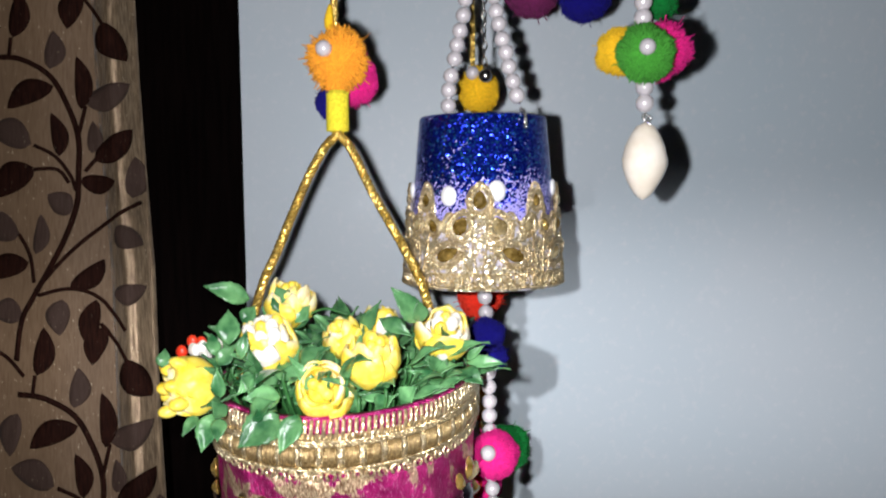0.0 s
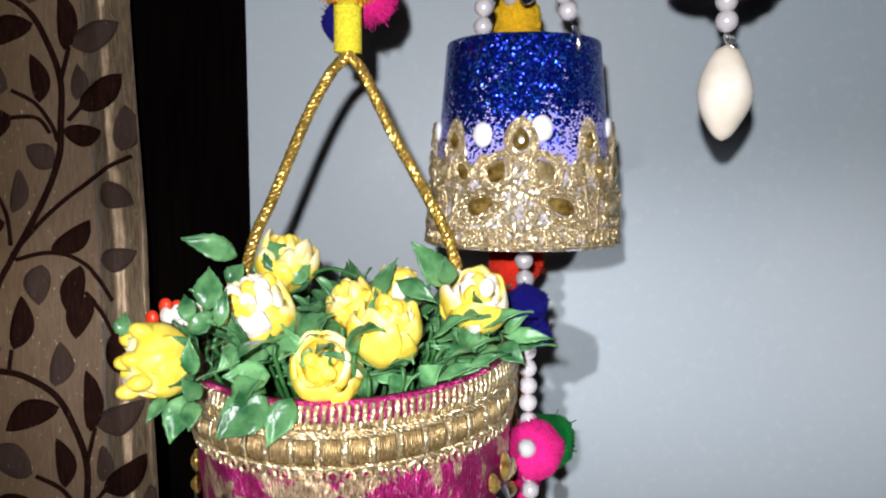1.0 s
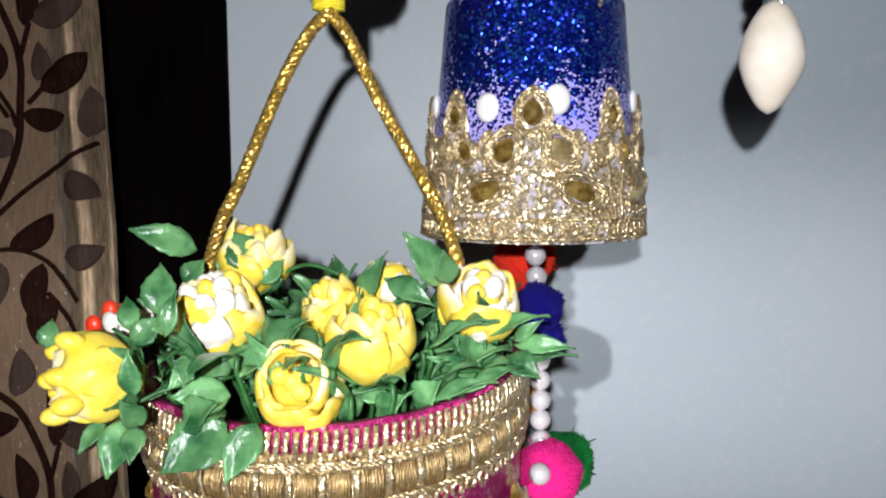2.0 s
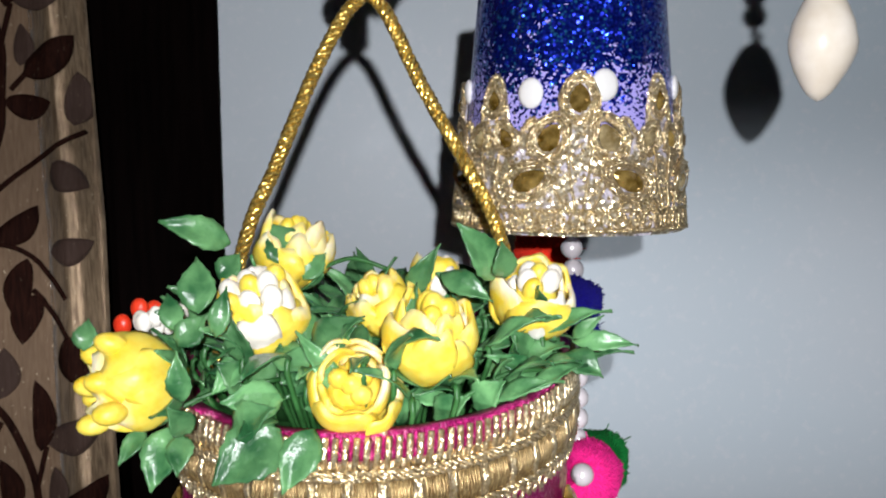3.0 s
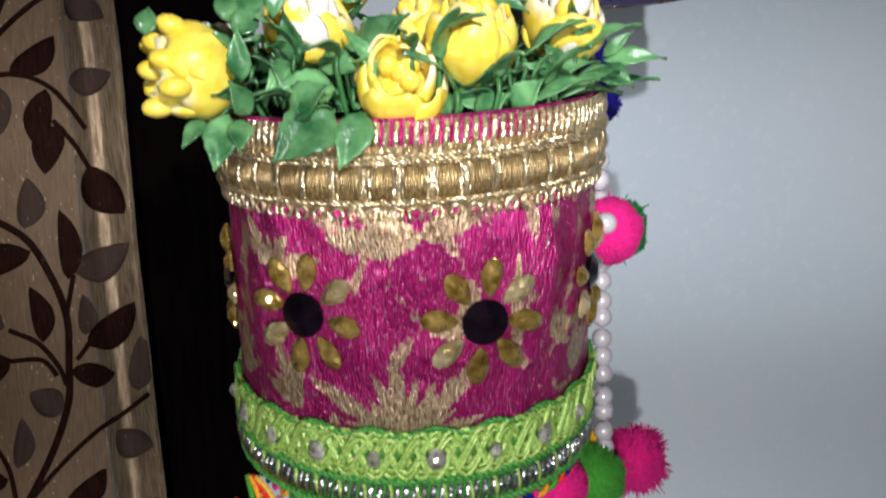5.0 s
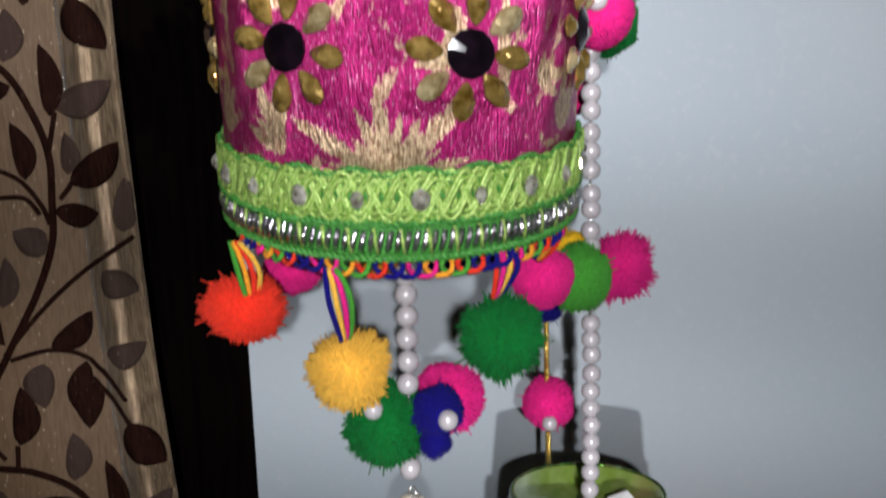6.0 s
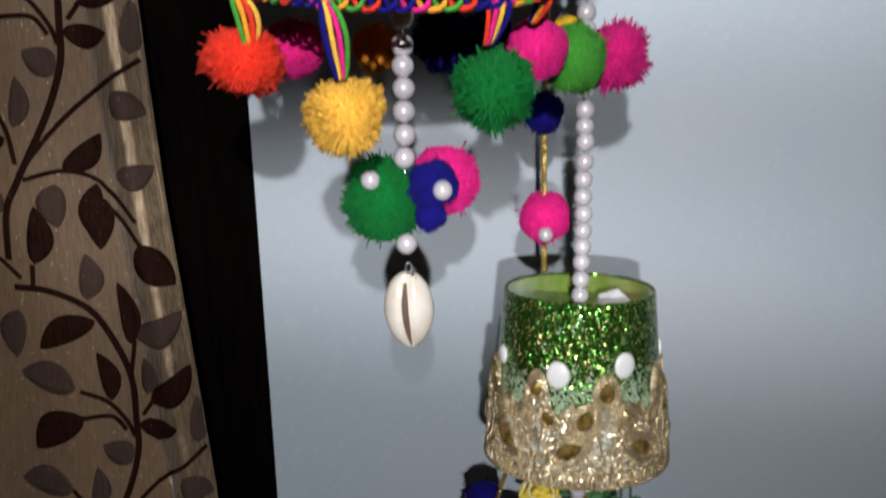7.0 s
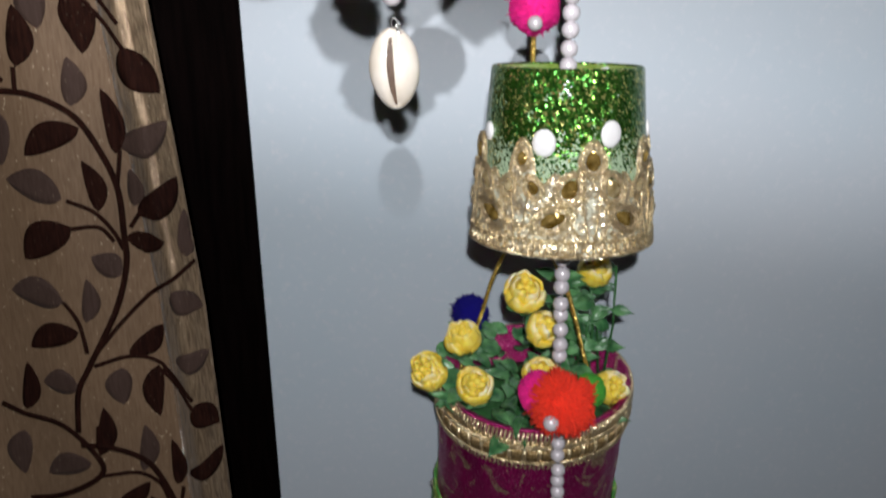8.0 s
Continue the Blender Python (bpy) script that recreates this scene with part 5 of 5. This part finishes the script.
# ---------------------------------------------------------------- the hanging with the yellow pompom, and the one with the shell
cord_handle("thin gold cord above the yellow pompom", [[(-0.0440, 0.352, 2.700), (-0.0440, 0.352, 1.640), (-0.0448, 0.352, 1.590), (-0.0452, 0.352, 1.562)]], 0.0013)
tie = thing("yarn_wrap", (-0.0430, 0.345, 1.5320), "bright yellow yarn wound round the gold cord", "yarn wrap")
wrap = Shape()
wrap.tube([(-0.0430 + 0.0042 * math.cos(a), 0.345 + 0.0038 * math.sin(a), 1.5395 - 0.00095 * a / 6.283) for a in np.linspace(0, 32 * math.pi, 240)], 0.0006, 5)
wrap.tube([(-0.0430, 0.345, 1.5405), (-0.0430, 0.345, 1.5240)], 0.0037, 12)
part("winding", wrap, surface("bright_yellow_yarn", (0.62, 0.52, 0.02), (0.85, 0.72, 0.04), scale=900, rough=0.85, bump=0.5), tie)
knot = thing("yarn_knot", (-0.0462, 0.352, 1.570), "yellow yarn knot on the gold cord", "yarn knot")
part("winding", Shape().tube(curve_through([(-0.0452, 0.351, 1.564), (-0.0466, 0.351, 1.569), (-0.0462, 0.351, 1.576)], 8), [0.0022] * 5 + [0.0017, 0.0012, 0.0008], 8), YARN["yellow"], knot)
pompom((-0.0428, 0.350, 1.5535), 0.0118, "orange", "golden orange shaggy yarn pompom with a pearl", (-0.42, -0.85, 0.25), hair=0.42, squash=(0.98, 1, 1.08))
pompom((-0.0385, 0.364, 1.5475), 0.0112, "pink", "bright pink pompom behind the orange one", hair=0.18)
pompom((-0.0480, 0.366, 1.5375), 0.0070, "blue", "dark blue yarn pompom at the back", hair=0.25)

pearl_strand("short pearl strand of the hanging cowrie shell", [(0.0820, 0.352, 1.610), (0.0826, 0.352, 1.575), (0.0834, 0.350, 1.5290)], 0.0071, PEARL_M, skip=((1.5445, 1.5700),))
pompom((0.0822, 0.346, 1.5548), 0.0118, "lime", "green yarn pompom with a pearl above the cowrie shell", (-0.16, -1, 0.1), hair=0.27)
pompom((0.0752, 0.360, 1.5582), 0.0105, "yellow", "yellow yarn pompom behind the green one", hair=0.22)
pompom((0.0925, 0.362, 1.5585), 0.0125, "pink", "bright pink yarn pompom with loose ends", hair=0.3)
pompom((0.0930, 0.365, 1.5800), 0.0080, "green", "green yarn pompom at the top of the strand", hair=0.25)
cowrie((0.0836, 0.351, 1.5118), 0.0325, 0.0182, 2, False, "ivory cowrie shell hanging with its domed back outward")
pompom((0.0440, 0.420, 1.5970), 0.0135, "plum", "dark plum yarn pompom hanging above", hair=0.2)
pompom((0.0700, 0.420, 1.5950), 0.0130, "blue", "dark blue yarn pompom hanging above", hair=0.22)

# ---------------------------------------------------------------- the lower basket near the wall
DRUM_B = Drum((0.0315, 0.4330, 0.9915), 0.0488, 0.0980, 0.03, 0.05)
flower_basket("flower_basket", DRUM_B, "smaller magenta brocade basket hanging near the wall", False)
greens = thing("foliage", (0.03, 0.43, 1.03), "green plastic leaf sprays in the lower basket", "artificial leaves")
rng = random.Random(23)
for i in range(110):
    a, q = rng.uniform(0, 2 * math.pi), 0.046 * math.sqrt(rng.random())
    p = Vector((0.032 + q * math.sin(a) - 0.006, 0.427 - q * math.cos(a), 1.028 + rng.uniform(0, 0.034) * (1 - q / 0.09)))
    d = Vector((math.sin(a) * 0.7 + rng.gauss(0, 0.5), -math.cos(a) * 0.7 + rng.gauss(0, 0.4), rng.uniform(-0.5, 0.6))).normalized()
    part("leaf", leaf(Shape(), p, p + d * rng.uniform(0.011, 0.018), rng.uniform(0.005, 0.009), (rng.gauss(0, 0.4), -0.5, 0.9)), LEAF, greens)
stalks = Shape()
for k in range(9):
    p = Vector((0.058 + rng.uniform(-0.010, 0.012), 0.435 + rng.uniform(-0.01, 0.01), 1.03))
    q = p + Vector((rng.uniform(-0.01, 0.01), rng.uniform(-0.006, 0.006), rng.uniform(0.045, 0.066)))
    stalks.tube([p, (p + q) / 2 + Vector((0.002, 0, 0)), q], 0.0007, 5)
    for j in range(5):
        s = p.lerp(q, 0.3 + j * 0.17)
        d = Vector((rng.choice((-1, 1)) * rng.uniform(0.5, 1), rng.uniform(-0.7, 0.1), rng.uniform(-0.1, 0.6))).normalized()
        part("leaf", leaf(Shape(), s, s + d * rng.uniform(0.010, 0.015), rng.uniform(0.004, 0.007), (rng.gauss(0, 0.3), -0.7, 0.6)), LEAF, greens)
part("stem", stalks, STEM, greens)
part("foam_bed", Shape().slab(lambda u, v: Vector((0.032, 0.4265, 1.018)) + Vector((0.046 * v * math.sin(6.283 * u), -0.046 * v * math.cos(6.283 * u), 0.004 * noise.noise(Vector((u * 20, v * 9, 3))))), 40, 8, 0.003), STEM, greens)
for at, size, axis in (((-0.0240, 0.4020, 1.0560), 0.0172, (-0.5, -0.6, 0.8)), ((-0.0020, 0.3960, 1.0520), 0.0172, (0.0, -0.7, 0.7)), ((0.0200, 0.4020, 1.0970), 0.0178, (0.1, -0.5, 0.9)),
                       ((-0.0070, 0.4120, 1.0690), 0.0170, (-0.2, -0.3, 1.0)), ((0.0290, 0.3960, 1.0820), 0.0165, (0.4, -0.6, 0.7)), ((0.0290, 0.3960, 1.0580), 0.0160, (-0.1, -0.7, 0.8)),
                       ((0.0600, 0.4330, 1.0950), 0.0170, (0.1, -0.3, 1.0)), ((0.066, 0.405, 1.044), 0.016, (0.4, -0.6, 0.6))):
    rose(at, size, axis, "yellow plastic rosebud in the lower basket", random.Random(int(at[2] * 1e5)), PETAL)
cord_handle("gold cord carrying the lower basket", [[(0.0250, 0.436, 1.128), (0.0400, 0.415, 1.1000), (0.0470, 0.411, 1.0800), (0.0565, 0.411, 1.0490), (0.0720, 0.415, 1.0220)],
                                                   [(0.0250, 0.436, 1.128), (0.0140, 0.440, 1.1000), (0.0090, 0.442, 1.0850), (0.0040, 0.443, 1.0640), (-0.0100, 0.436, 1.0250)]], 0.0011)
pompom((0.0000, 0.455, 1.0605), 0.0098, "blue", "dark blue yarn pompom behind the lower basket's flowers", hair=0.32)
pompom((0.0310, 0.352, 1.0705), 0.0128, "red", "red yarn rosette pompom with a pearl", (-0.5, -0.8, -0.2), hair=0.5)
pompom((0.0225, 0.360, 1.0710), 0.0098, "pink", "pink pompom behind the red rosette", hair=0.15)
pompom((0.0470, 0.372, 1.0640), 0.0080, "lime", "green felt pompom behind the red rosette", hair=0.12)
